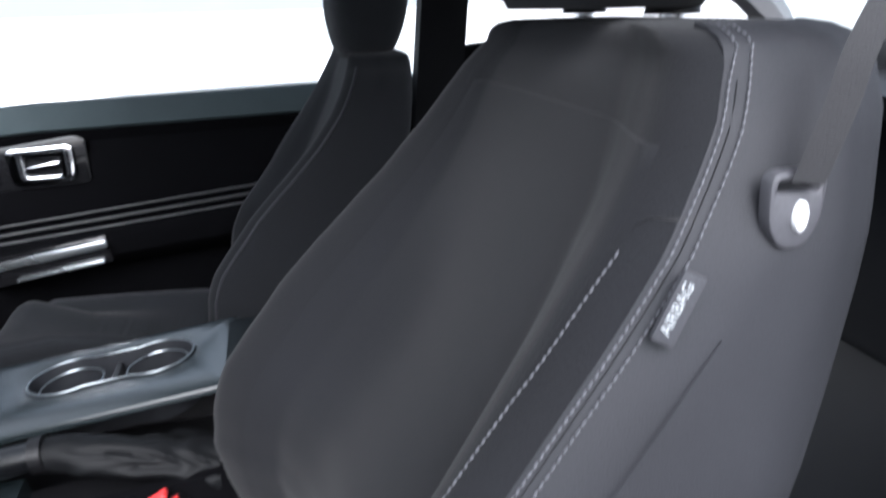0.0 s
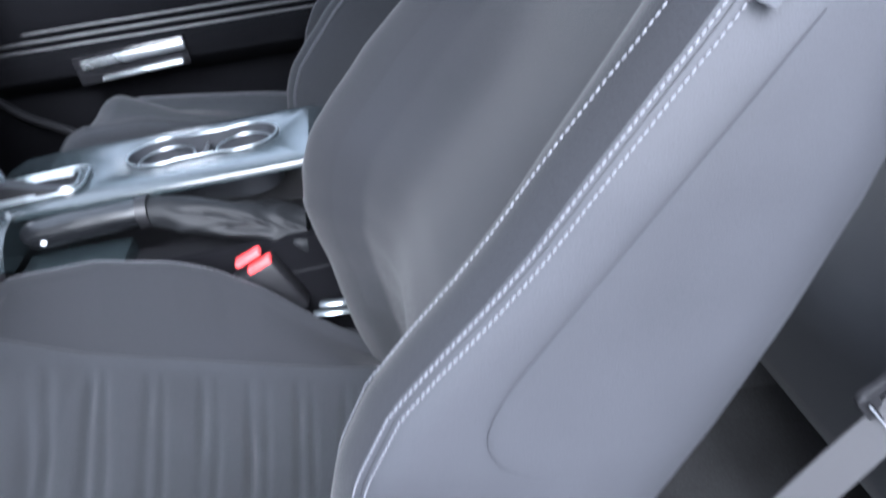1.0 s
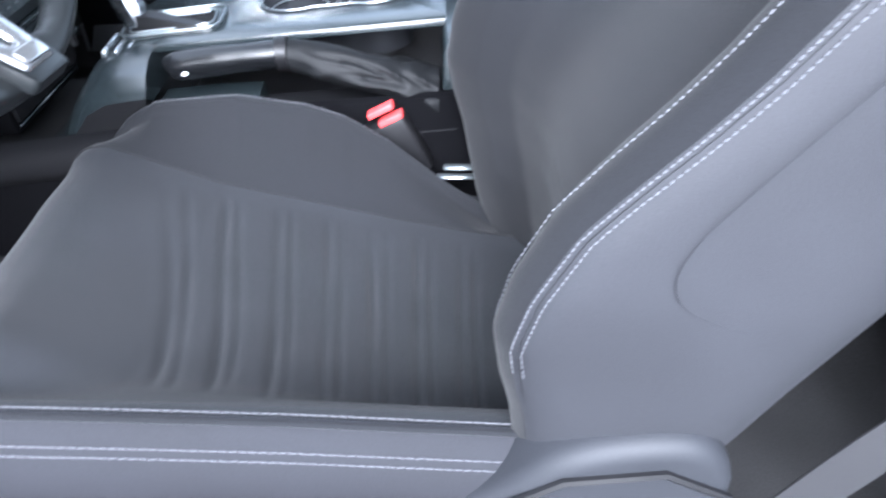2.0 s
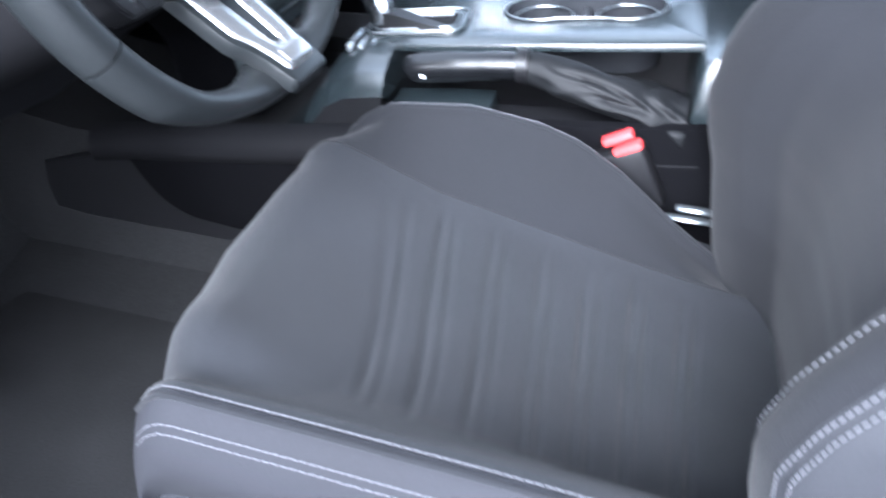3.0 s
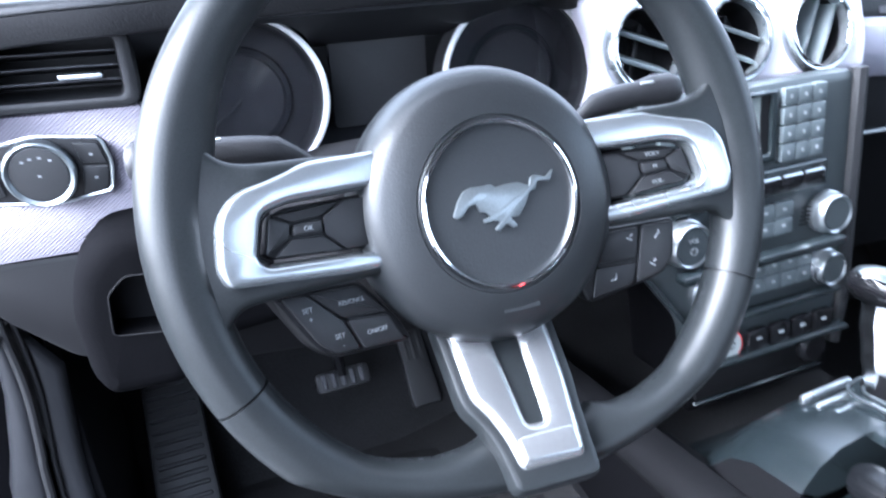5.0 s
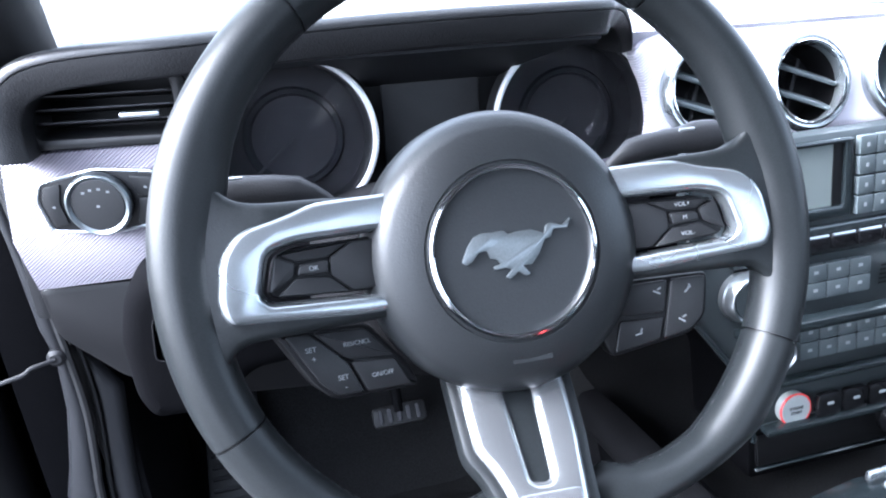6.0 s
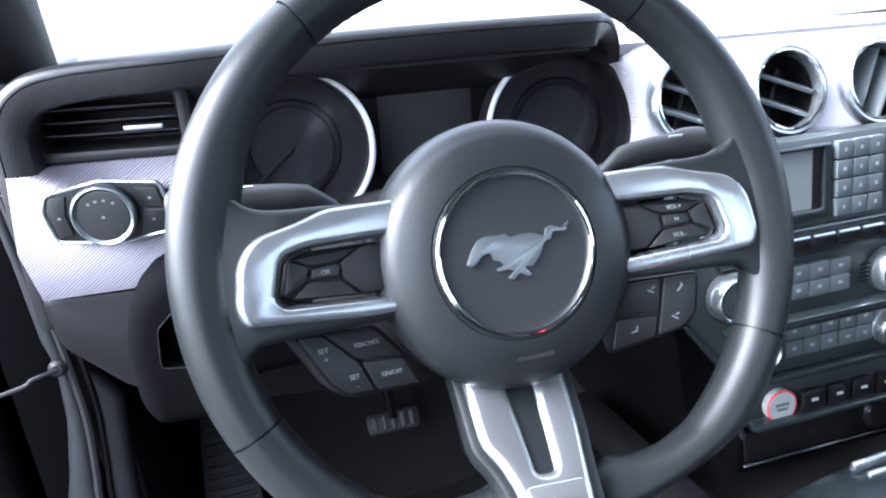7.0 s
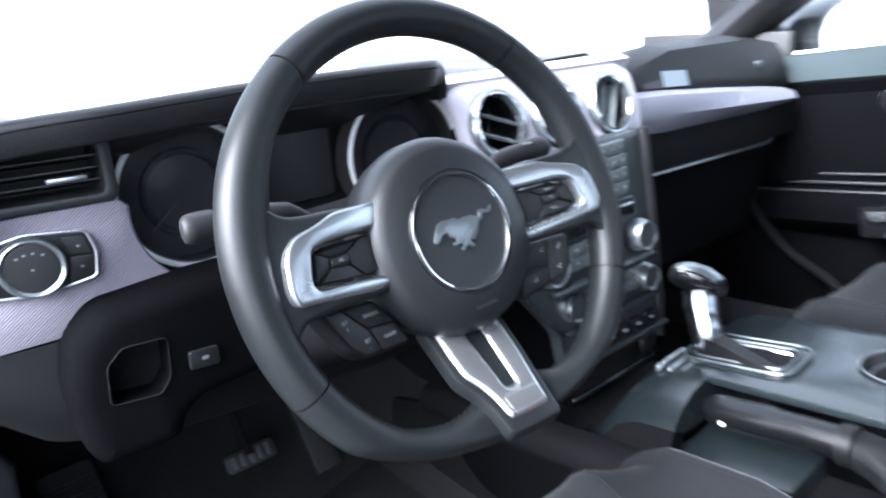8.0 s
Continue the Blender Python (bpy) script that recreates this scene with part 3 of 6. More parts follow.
def back_section(z, m=5):
    """The outline of the backrest at a height, from the outer rear corner round the front; half-width about 0.21."""
    yf, yr = interp(z, *YF), interp(z, *YR)
    hw = interp(z, [0.22, 0.36, 0.45, 0.60, 0.70, 0.745, 0.765], [0.205, 0.212, 0.215, 0.210, 0.200, 0.188, 0.175])
    deep = interp(z, [0.22, 0.40, 0.60, 0.70, 0.75], [0.05, 0.060, 0.052, 0.028, 0.012])
    near = interp(z, [0.22, 0.34, 0.43, 0.47, 0.52, 0.565, 0.615, 0.66, 0.70], [0.010, 0.016, 0.021, 0.028, 0.031, 0.032, 0.016, 0.005, 0.0])
    half = [(hw * 0.80, yr), (hw * 0.98, yr + 0.03), (hw * 1.0, (yf + yr) / 2), (hw * 0.985, yf - 0.040), (hw * 0.95, yf - 0.013), (hw * 0.86, yf),
            (hw * 0.72, yf - deep * 0.32), (hw * 0.60, yf - deep * 0.75), (hw * 0.50, yf - deep * 0.92), (hw * 0.22, yf - deep)]
    slope = interp(z, [0.64, 0.69, 0.725, 0.75, 0.765], [1.0, 0.955, 0.875, 0.77, 0.64])
    loop = [(-x, y, z) for x, y in half] + [(x * slope, y + near * min(1, max(0, (y - yr - 0.03) / 0.08)) * min(1, max(0, (x / hw - 0.25) / 0.4)), z) for x, y in reversed(half)] + [(0, yr - 0.004, z)]
    return catmull(loop, m, closed=True)


def cushion_section(y, inner, raise_z, m=5):
    """The outline of the cushion at a place along the car; x grows towards the inner (console) side."""
    zo = interp(y, [-0.45, -0.38, -0.24, -0.13, 0.02], [0.310, 0.318, 0.328, 0.333, 0.338]) - raise_z * 0.8
    zp = interp(y, [-0.45, -0.37, -0.30, -0.11, -0.03, 0.02], [0.205, 0.215, 0.230, 0.277, 0.316, 0.335]) + raise_z * 0.1
    zi = interp(y, [-0.45, -0.42, -0.345, -0.284, -0.234, -0.20, -0.13, -0.045, 0.02], [0.205, 0.216, 0.263, 0.308, 0.335, 0.347, 0.358, 0.350, 0.316]) + raise_z
    xi = interp(y, [-0.45, -0.38, -0.25, -0.05, 0.02], [0.165, 0.175, 0.198, 0.196, 0.180])
    k = 1.0
    if y > -0.03:
        k = math.sqrt(max(0.0, 1 - ((y + 0.03) / 0.052) ** 2))
    zb = 0.235 if y > -0.1 else 0.225
    pts = [(-0.17, 0.17), (-0.19, 0.21), (-0.205, zb + 0.02), (-0.212, zo - 0.045), (-0.200, zo - 0.014), (-0.178, zo), (-0.155, zo - 0.018), (-0.115, zp + 0.016),
           (-0.06, zp + 0.002), (0.0, zp - 0.004), (0.06, zp), (0.115, zp + 0.008), (0.138, zp + 0.018), (xi - 0.030, (zp + zi) / 2 + 0.004), (xi - 0.008, zi - 0.010), (xi, zi), (xi + 0.012, zi - 0.014),
           (xi + 0.018, 0.24), (xi + 0.005, 0.20), (0.15, 0.17)]
    out = max(0.0, min(1.0, (y + 0.10) / 0.12))
    return [Vector((p.x, y + out * (0.043 * (1 - (p.x / 0.212) ** 2) * (1 - 0.55 * max(0.0, min(1.0, -p.x / 0.15))) - 0.010 * max(0.0, (abs(p.x) - 0.15) / 0.06) ** 2), 0.17 + (p.y - 0.17) * (0.35 + 0.65 * k))) for p in catmull([(x, z, 0) for x, z in pts], m, closed=True)]


PLEATS = [(c - dc, d, wd) for c in (-0.100, -0.143, -0.189, -0.234, -0.276, -0.318, -0.360) for dc, d, wd in ((0.0, 0.0056, 0.0042), (0.0135, 0.0040, 0.0034))]


def pleat(y, x):
    """Cross folds pressed into the seat insert, each fading along its way."""
    out = 0.0
    for i, (c, d, wd) in enumerate(PLEATS):
        fan = interp(c, [-0.37, -0.10], [-0.03, 0.22]) * x
        if abs(y - c - fan) < 0.02:
            n1 = noise.noise(Vector((x * 14, c * 90, 7.3)))
            bend = 0.0022 * noise.noise(Vector((x * 9, c * 60, 2.1)))
            out += d * max(0.15, 0.85 + 1.1 * n1) * math.exp(-((y - c - fan - bend) / wd) ** 2)
    return out


def front_seat(cx, s, raise_z, label, strap):
    """s = -1: the outer side is at -x."""
    seat = thing("bucket_seat", label, "car seat", at=(cx, 0 if strap else 0.025, 0), group="front seats")
    back_y, back_z = (0.0, 0.0) if strap else (0.011, -0.054)
    flip = lambda p: Vector((p[0] * -s, p[1], p[2] - (0.0 if strap else 0.022)))
    flat = flip
    m = 5
    # cushion
    rows = [-0.45 + 0.0024 * i for i in range(177)] + [-0.024, -0.014, -0.006, 0.002, 0.009, 0.015, 0.019, 0.0215]
    loops = []
    for y in rows:
        loop = cushion_section(y, s, raise_z)
        for i, p in enumerate(loop):
            if -0.14 < p.x < 0.13 and p.z > 0.19:
                edge = min(1.0, (p.x + 0.14) / 0.05, (0.13 - p.x) / 0.03)
                p.z -= pleat(y, p.x) * edge * (1.0 if strap else 0.25)
                p.z += 0.0015 * noise.noise(Vector((p.x * 18, y * 18, 4)))
        loops.append([flip(p) for p in loop])
    bm = loft(loops)
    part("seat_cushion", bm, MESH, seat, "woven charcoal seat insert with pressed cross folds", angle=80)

    def on_cushion(k, ys, off):
        out = []
        for y in ys:
            loop = cushion_section(y, s, raise_z)
            p, a, b = loop[k], loop[k - 1], loop[(k + 1) % len(loop)]
            nrm = Vector((-(b - a).z, 0, (b - a).x)).normalized()
            out.append(flip(p + nrm * off))
        return out
    ys = [-0.44 + 0.012 * i for i in range(38)]
    side_shell = []
    for y in rows:
        loop = cushion_section(y, s, raise_z)
        side_shell.append([flip(p + Vector((-0.0022, 0, 0.0012))) for p in loop[6:int(4.8 * m) + 1]] + [flip(p + Vector((0.004, 0, -0.004))) for p in reversed(loop[6:int(4.8 * m) + 1])])
    part("outer_bolster", loft(side_shell), CUSHSIDE, seat, "smooth grey outer cushion side", angle=60)
    inner_shell = []
    for y in rows:
        loop = cushion_section(y, s, raise_z)
        seg = loop[12 * m:17 * m + 1]
        inner_shell.append([flip(p + Vector((-0.0012, 0, 0.0022))) for p in seg] + [flip(p + Vector((0.002, 0, -0.006))) for p in reversed(seg)])
    # driver's bolster uses the shade-darkened fabric, the passenger's the lighter tone
    part("inner_bolster", loft(inner_shell), SHADECLOTH if strap else FABRIC, seat, "charcoal fabric bolster with a piped edge", angle=60)
    part("piping", tube(on_cushion(23, ys, 0.0028), 0.0026, 6), FABRIC, seat)
    part("stitching", stitches(on_cushion(24, ys, 0.0034), 0.006, 0.0002, 0.00042), THREAD, seat, "pale thread seam")
    for kk in (19, 20):
        part("stitching", stitches(on_cushion(kk, ys, 0.0028), 0.006, 0.0002, 0.00040), THREAD, seat, "pale double seam")
    part("piping", tube(on_cushion(15 * m, ys + [0.019], 0.0026), 0.0026, 6), FABRIC, seat)
    if strap:
        part("stitching", stitches(on_cushion(15 * m + 1, ys, 0.0046), 0.006, 0.0002, 0.00045), THREAD, seat, "thin pale seam along the bolster")
    # backrest
    flip = lambda p: Vector((p[0] * -s, p[1] + back_y, p[2] + back_z))
    zs = [0.22 + 0.545 * i / 56 for i in range(57)]
    loops = []
    for i, z in enumerate(zs):
        loops.append([flip(p) for p in back_section(z)])
    lo, hi = back_section(0.22), back_section(0.765)

    def shrink(loop, k, dz):
        c = sum(loop, Vector()) / len(loop)
        return [flip(Vector((c.x + (p.x - c.x) * k, c.y + (p.y - c.y) * k, p.z + dz))) for p in loop]
    loops = [shrink(lo, k, dz) for k, dz in ((0.86, -0.022), (0.95, -0.014), (0.985, -0.006))] + loops + [shrink(hi, k, dz) for k, dz in ((0.985, 0.004), (0.95, 0.008), (0.88, 0.0115), (0.75, 0.0135), (0.4, 0.0145))]
    # shade-darkened fabric on the driver's backrest only
    part("backrest", loft(loops), SHADECLOTH if strap else FABRIC, seat, "charcoal fabric backrest with raised side bolsters", angle=80)

    def seam_at(z):
        return interp(z, [0.40, 0.50, 0.60, 0.68, 0.765], [20.05, 19.8, 18.9, 18.5, 19.0])

    def on_back(k, zz, off, lean=0.0):
        out = []
        for z in zz:
            loop = back_section(z)
            kz = k + lean * (seam_at(z) - 20.05)
            j, f = int(kz), kz - int(kz)
            p, a, b = loop[j].lerp(loop[j + 1], f), loop[j - 1], loop[(j + 1) % len(loop)]
            nrm = Vector((b - a)).cross(Vector((0, 0, 1))).normalized()
            out.append(flip(p + nrm * off * BACK_SIGN))
        return out
    zz = [0.30 + 0.0085 * i for i in range(55)]
    side = []
    for z in zs:
        loop = back_section(z)
        reach = (seam_at(z) + 1.0) / 21
        seg = [loop[int(i * reach)].lerp(loop[int(i * reach) + 1], i * reach - int(i * reach)) for i in range(4 * m + 2)]
        c = Vector((0, (interp(z, *YF) + interp(z, *YR)) / 2, z))
        out = [flip(p + (p - c).normalized() * (0.0002 + 0.0020 * min(1, (len(seg) - 1 - i) / 5))) for i, p in enumerate(seg)]
        side.append(out + [flip(p + (c - p).normalized() * 0.005) for p in reversed(seg)])
    n_seg = 4 * m + 2
    for k, dz in ((0.985, 0.004), (0.95, 0.008), (0.88, 0.0115), (0.80, 0.0130)):
        rim = [p.copy() for p in shrink(hi, k, dz)]
        rim = [rim[int(i * 20 / 21)].lerp(rim[int(i * 20 / 21) + 1], i * 20 / 21 - int(i * 20 / 21)) for i in range(n_seg)]
        side.append([p + Vector((0, 0, 0.0016)) for p in rim] + [p - Vector((0, 0, 0.004)) for p in reversed(rim)])
    part("backrest_side", loft(side), SIDE, seat, "smooth grey backrest side", angle=60)
    insert = []
    for z in [q for q in zs if 0.30 < q < 0.745]:
        loop = back_section(z)
        k0 = interp(z, [0.38, 0.52, 0.62, 0.70, 0.745], [27.0, 25.8, 24.4, 23.0, 22.6]) + 0.4
        ks = [k0 + (64.0 - k0) * i / 44 for i in range(45)]
        seg = [loop[int(k)].lerp(loop[int(k) + 1], k - int(k)) for k in ks]
        insert.append([flip(p + Vector((0, 0.0016 * min(1, i / 3, (44 - i) / 3) - 0.0004, 0))) for i, p in enumerate(seg)] + [flip(p + Vector((0, -0.006, 0))) for p in reversed(seg)])
    # cushion cloth again, toned down for the shade on the backrest
    part("backrest_insert", loft(insert), FABRIC, seat, "woven charcoal backrest insert", angle=60)
    for k in (19.4, 20.7):
        over = [shrink(hi, kk, dz + 0.0022)[int(k - 1.0)] for kk, dz in ((0.985, 0.004), (0.95, 0.008), (0.88, 0.0115), (0.80, 0.0130))]
        part("stitching", stitches(on_back(k, [z for z in zz if z > 0.385], 0.0030, 1.0) + over, 0.0029, 0.0012, 0.00050), THREAD, seat, "pale double seam")
    part("stitching", stitches([on_back(interp(z, [0.38, 0.52, 0.62, 0.70], [27.0, 25.8, 24.4, 23.0]), [z], 0.0014)[0] for z in zz if 0.40 < z < 0.705], 0.0029, 0.0012, 0.00050), THREAD, seat, "pale seam")
    part("piping", tube(on_back(15 * m, zz, 0.001), 0.0022, 6), SIDE, seat)
    part("seam", tube([on_back(22.9 - 0.31 * i, [0.708 + 0.0012 * min(i, 3)], 0.0005)[0] for i in range(15)], 0.0004, 5), BLACK, seat, "dark cross seam")
    part("seam", tube(on_back(20.05, [z for z in zz if z > 0.36], 0.0006, 1.0), 0.0003, 5), BLACK, seat, "dark seam line")
    crease = catmull([(-0.2165, -0.517, 0.433), (-0.217, -0.478, 0.443), (-0.217, -0.455, 0.456), (-0.217, -0.447, 0.475), (-0.217, -0.453, 0.498), (-0.2165, -0.470, 0.525), (-0.2145, -0.514, 0.585), (-0.2100, -0.554, 0.636), (-0.2055, -0.580, 0.668)], 6)
    part("side_crease", tube([flip(p) for p in crease], 0.0004, 5), SIDE, seat)
    # head restraint
    zt = 0.752 + back_z
    for dx in (-0.055, 0.055):
        part("headrest_post", tube([(dx, -0.640 + back_y, zt - 0.02), (dx, -0.640 + back_y, zt + 0.08)], 0.0065, 10), CHROME, seat, "chrome headrest post")
        part("post_collar", lathe([(0.0, 0), (0.015, 0), (0.013, 0.010), (0.0, 0.010)], 14, Matrix.Translation((dx, -0.640 + back_y, zt + 0.029))), BLACK, seat)
    hl = []
    for i in range(13):
        f = i / 12
        z = zt + (0.033 if strap else 0.018) - back_z + 0.19 * f
        k = math.sin(math.pi * (0.12 + 0.76 * f)) ** 0.45
        hl.append([flip((0.125 * k * (1 - 0.12 * f) * math.copysign(abs(math.cos(a)) ** 0.6, math.cos(a)), -0.620 - 0.055 * f * 0.3 + 0.062 * k * math.copysign(abs(math.sin(a)) ** 0.7, math.sin(a)), z)) for a in [2 * math.pi * j / 28 for j in range(28)]])
    part("headrest", loft(hl), MESH, seat, "padded charcoal headrest", angle=80)
    flip = flat
    # outer side shield with the recliner hump and a lever
    prof = [(0.0, 0.235), (-0.06, 0.232), (-0.20, 0.236), (-0.30, 0.250), (-0.36, 0.290), (-0.405, 0.335), (-0.46, 0.352), (-0.50, 0.345), (-0.52, 0.30), (-0.50, 0.235), (-0.45, 0.17), (-0.02, 0.15)]
    M = Matrix(((0, 0, -1, -0.226), (1, 0, 0, 0), (0, 1, 0, 0), (0, 0, 0, 1))) if s < 0 else Matrix(((0, 0, 1, 0.226), (1, 0, 0, 0), (0, 1, 0, 0), (0, 0, 0, 1)))
    part("side_shield", plate([tuple(p.xy) for p in catmull([(a, b, 0) for a, b in prof], 5, closed=True)], 0.05, 0.014, m=M, seg=4), SHIELD, seat, "grey satin plastic seat side shield")
    part("shield_groove", tube([(s * 0.2275, y, z) for y, z in ((-0.30, 0.245), (-0.36, 0.285), (-0.41, 0.322), (-0.47, 0.33), (-0.515, 0.305))], 0.003, 6), BLACK, seat)
    part("recline_lever", tube(catmull([(s * 0.24, -0.46, 0.29), (s * 0.246, -0.40, 0.268), (s * 0.246, -0.33, 0.235), (s * 0.24, -0.27, 0.215)], 4), 0.011, 8, squash=0.6), GREYP, seat)
    part("seat_frame", box((0.34, 0.40, 0.11), (0, -0.24, 0.12), 0.01), BLACK, seat)
    for dx in (-0.15, 0.15):
        part("seat_rail", box((0.04, 0.55, 0.04), (dx, -0.24, 0.045), 0.006), BLACK, seat)
    part("recliner_bracket", box((0.010, 0.042, 0.005), (-s * 0.203, -0.364, 0.274), 0.002, 1), EMBLEM, seat, "bare steel recliner bracket")
    part("recliner_bracket", box((0.010, 0.050, 0.004), (-s * 0.203, -0.360, 0.262), 0.002, 1), EMBLEM, seat)
    if strap:
        up = Vector((0.20, 0.85, 0.42)).normalized()
        along = Vector((0.0, -0.545, 0.838))
        along = (along - up * along.dot(up)).normalized()
        out = along.cross(up)
        tm = Matrix(((along.x, up.x, out.x, -0.2064), (along.y, up.y, out.y, -0.5602), (along.z, up.z, out.z, 0.6840), (0, 0, 0, 1))) @ Matrix.Scale(0.88, 4)
        part("label_tag", plate(rounded([(-0.0158, -0.0055), (0.0158, -0.0055), (0.0158, 0.0050), (-0.0158, 0.0050)], 0.0012, 2), 0.0030, 0.0005, m=tm), TAG, seat, "small grey woven tag sewn into the seam")
        text("AIRBAG", 0.0068, tm @ Matrix.Translation((0, 0.0008, 0.0003)), DIM, seat, "tag_lettering")
        gm = Matrix(((0, 0, s, s * 0.204), (s, 0, 0, -0.6065), (0, 1, 0, 0.7172), (0, 0, 0, 1))) @ Matrix.Scale(0.87, 4)
        part("belt_guide", plate(rounded([(-0.014, 0.015), (0.014, 0.015), (0.013, -0.008), (0.006, -0.019), (-0.006, -0.019), (-0.013, -0.008)], 0.006), 0.007, 0.002, [rounded([(-0.010, 0.011), (0.010, 0.011), (0.010, 0.006), (-0.010, 0.006)], 0.002)], gm), GUIDE, seat, "grey plastic belt guide on the seat shoulder")
        part("guide_button", plate(circle(0.001, -0.004, 0.0034, 16, 0.0066), 0.004, 0.0015, m=Matrix.Translation((s * 0.0025, 0, 0)) @ gm), WHITE, seat, "white oval guide button")
    return seat


BACK_SIGN = -1.0
front_seat(-0.395, -1, 0.0, "charcoal fabric driver seat with pale double stitching", True)
front_seat(0.375, 1, 0.038, "charcoal fabric passenger seat with pale stitching", False)


sb = thing("seat_belt", "grey webbing driver seat belt hanging beside the seat", "seat belt")
part("shoulder_strap", ribbon(catmull([(-0.603, -0.606, 0.727), (-0.606, -0.612, 0.753), (-0.607, -0.619, 0.780), (-0.610, -0.645, 0.83), (-0.62, -0.70, 0.91), (-0.64, -0.80, 0.98)], 6), 0.0105, (0.69, 0.72, 0)), WEB, sb)
part("lap_strap", ribbon(catmull([(-0.60, -0.58, 0.26), (-0.612, -0.61, 0.36), (-0.62, -0.66, 0.46), (-0.63, -0.70, 0.53), (-0.66, -0.80, 0.68)], 6), 0.044, (0.3, 0.9, -0.5)), WEB, sb)
part("tongue", plate(rounded([(-0.028, -0.02), (0.028, -0.02), (0.028, 0.015), (-0.028, 0.015)], 0.006), 0.004, 0.001, [rounded([(-0.02, -0.006), (0.02, -0.006), (0.02, 0.004), (-0.02, 0.004)], 0.002)],
                     Matrix.Translation((-0.618, -0.665, 0.462)) @ Matrix.Rotation(radians(-90), 4, "Y") @ Matrix.Rotation(radians(40), 4, "Z")), BLACK, sb, "black belt tongue with bright edges")
TGM = Matrix.Translation((-0.620, -0.665, 0.462)) @ Matrix.Rotation(radians(-90), 4, "Y") @ Matrix.Rotation(radians(40), 4, "Z")
for y in (-0.013, 0.010):
    part("tongue_edge", tube([TGM @ Vector((-0.024, y, 0.001)), TGM @ Vector((0.024, y, 0.001))], 0.0012, 6), CHROME, sb)
bk = thing("belt_buckle", "black belt buckle with a red release button", "buckle")
tl = Matrix.Rotation(radians(-28), 3, "X")
part("buckle_body", box((0.030, 0.055, 0.075), (-0.170, -0.292, 0.287), 0.006, 2, tl), BLACK, bk)
part("release_button", box((0.014, 0.030, 0.0062), (-0.178, -0.275, 0.3372), 0.0012, 2, tl), RED, bk, "red release button")
part("release_button", box((0.014, 0.028, 0.0062), (-0.180, -0.286, 0.3285), 0.0012, 2, tl), RED, bk, "red release button")
part("buckle_stalk", tube([(-0.168, -0.31, 0.25), (-0.165, -0.36, 0.16)], 0.009, 8), BLACK, bk)


# ---- steering wheel ----
LEAN = 20.3
WHEEL = facing(-0.365, 0.0155, 0.604, LEAN) @ Matrix.Rotation(radians(-1.4), 4, "Z") @ Matrix.Rotation(radians(1.0), 4, "Y")
sw = thing("steering_wheel", "black leather steering wheel with satin silver spokes", "steering wheel")
sw.matrix_world = WHEEL
RIM, MIN = 0.1662, 0.0146


def rim_point(a, dr=0.0, dz=0.0):
    r = RIM + dr
    x, y = r * math.cos(a), r * math.sin(a)
    if y < -0.12:
        y = -0.12 + (y + 0.12) * 0.67
    return Vector((x, y, dz))


def horn(a):
    """How far the leather reaches in from the rim, towards the spokes."""
    d = math.degrees(math.atan2(math.sin(a), math.cos(a)))
    side = d if abs(d) < 90 else math.copysign(180, d) - d
    e = interp(side, [-28, -22, -17, -14, -11, -8, 8, 12, 14.5, 17, 19, 21, 24, 28, 34], [0, 0.0005, 0.001, 0.0015, 0.002, 0.0025, 0.003, 0.0042, 0.0046, 0.0046, 0.0042, 0.0036, 0.0026, 0.0014, 0])
    return e + interp(d, [-122, -112, -105, -100, -96, -78, -73, -68, -60], [0, 0.003, 0.010, 0.019, 0.015, 0.013, 0.016, 0.005, 0])


def rim_ring(a0, a1, n, fat):
    loops = []
    for i in range(n + 1):
        a = a0 + (a1 - a0) * i / n
        thumb = 1 + 0.06 * math.exp(-((abs(math.atan2(math.sin(a), math.cos(a)) - math.pi / 2) - 1.22) / 0.28) ** 2) if math.sin(a) > -0.3 else 1
        ext, loop = horn(a), []
        for q in [2 * math.pi * j / 24 for j in range(24)]:
            c = math.cos(q)
            loop.append(rim_point(a, fat * thumb * c - (ext * (-c) ** 1.4 if c < 0 else 0), fat * 1.10 * math.sin(q) - 0.017 - (0.006 * min(1, ext / 0.02) * max(0, -c))))
        loops.append(loop)
    return loft(loops)


seams = [radians(q) for q in (206.5, 334, 53, 127)]
spans = [(seams[1] - 2 * math.pi, seams[2]), (seams[2], seams[3]), (seams[3], seams[0]), (seams[0], seams[1])]
for a0, a1 in spans:
    gap = 0.0045
    part("rim_cover", rim_ring(a0 + gap, a1 - gap, 96, MIN), LEATHER, sw, "black leather rim cover", angle=80)
for a in seams:
    part("rim_joint", rim_ring(a - 0.006, a + 0.006, 2, MIN - 0.0016), BLACK, sw)
for a0, a1 in spans:
    line = [rim_point(q, -MIN * 0.99 - horn(q), -0.0175 - 0.006 * min(1, horn(q) / 0.02)) for q in [a0 + 0.03 + (a1 - a0 - 0.06) * i / 90 for i in range(91)]]
    part("stitching", stitches(line, 0.0032, 0.0030, 0.0007), SHIELD, sw, "grey cross stitches inside the rim")

HC, HZ = (0.0012, -0.0032), -0.0140
part("hub", lathe([(0.0, -0.055), (0.066, -0.055), (0.0765, -0.042), (0.0788, -0.028), (0.0778, -0.015), (0.0736, -0.0045), (0.065, 0.0020), (0.0485, 0.0045), (0.0475, 0.003), (0.0, 0.004)], 72, Matrix.Translation((*HC, HZ))), HUBSKIN, sw, "round grained airbag cover", angle=50)
part("hub_mark", box((0.022, 0.0024, 0.0003), (0.004, -0.0610, HZ + 0.0030), 0), HUBSKIN, sw, "faint moulded mark")
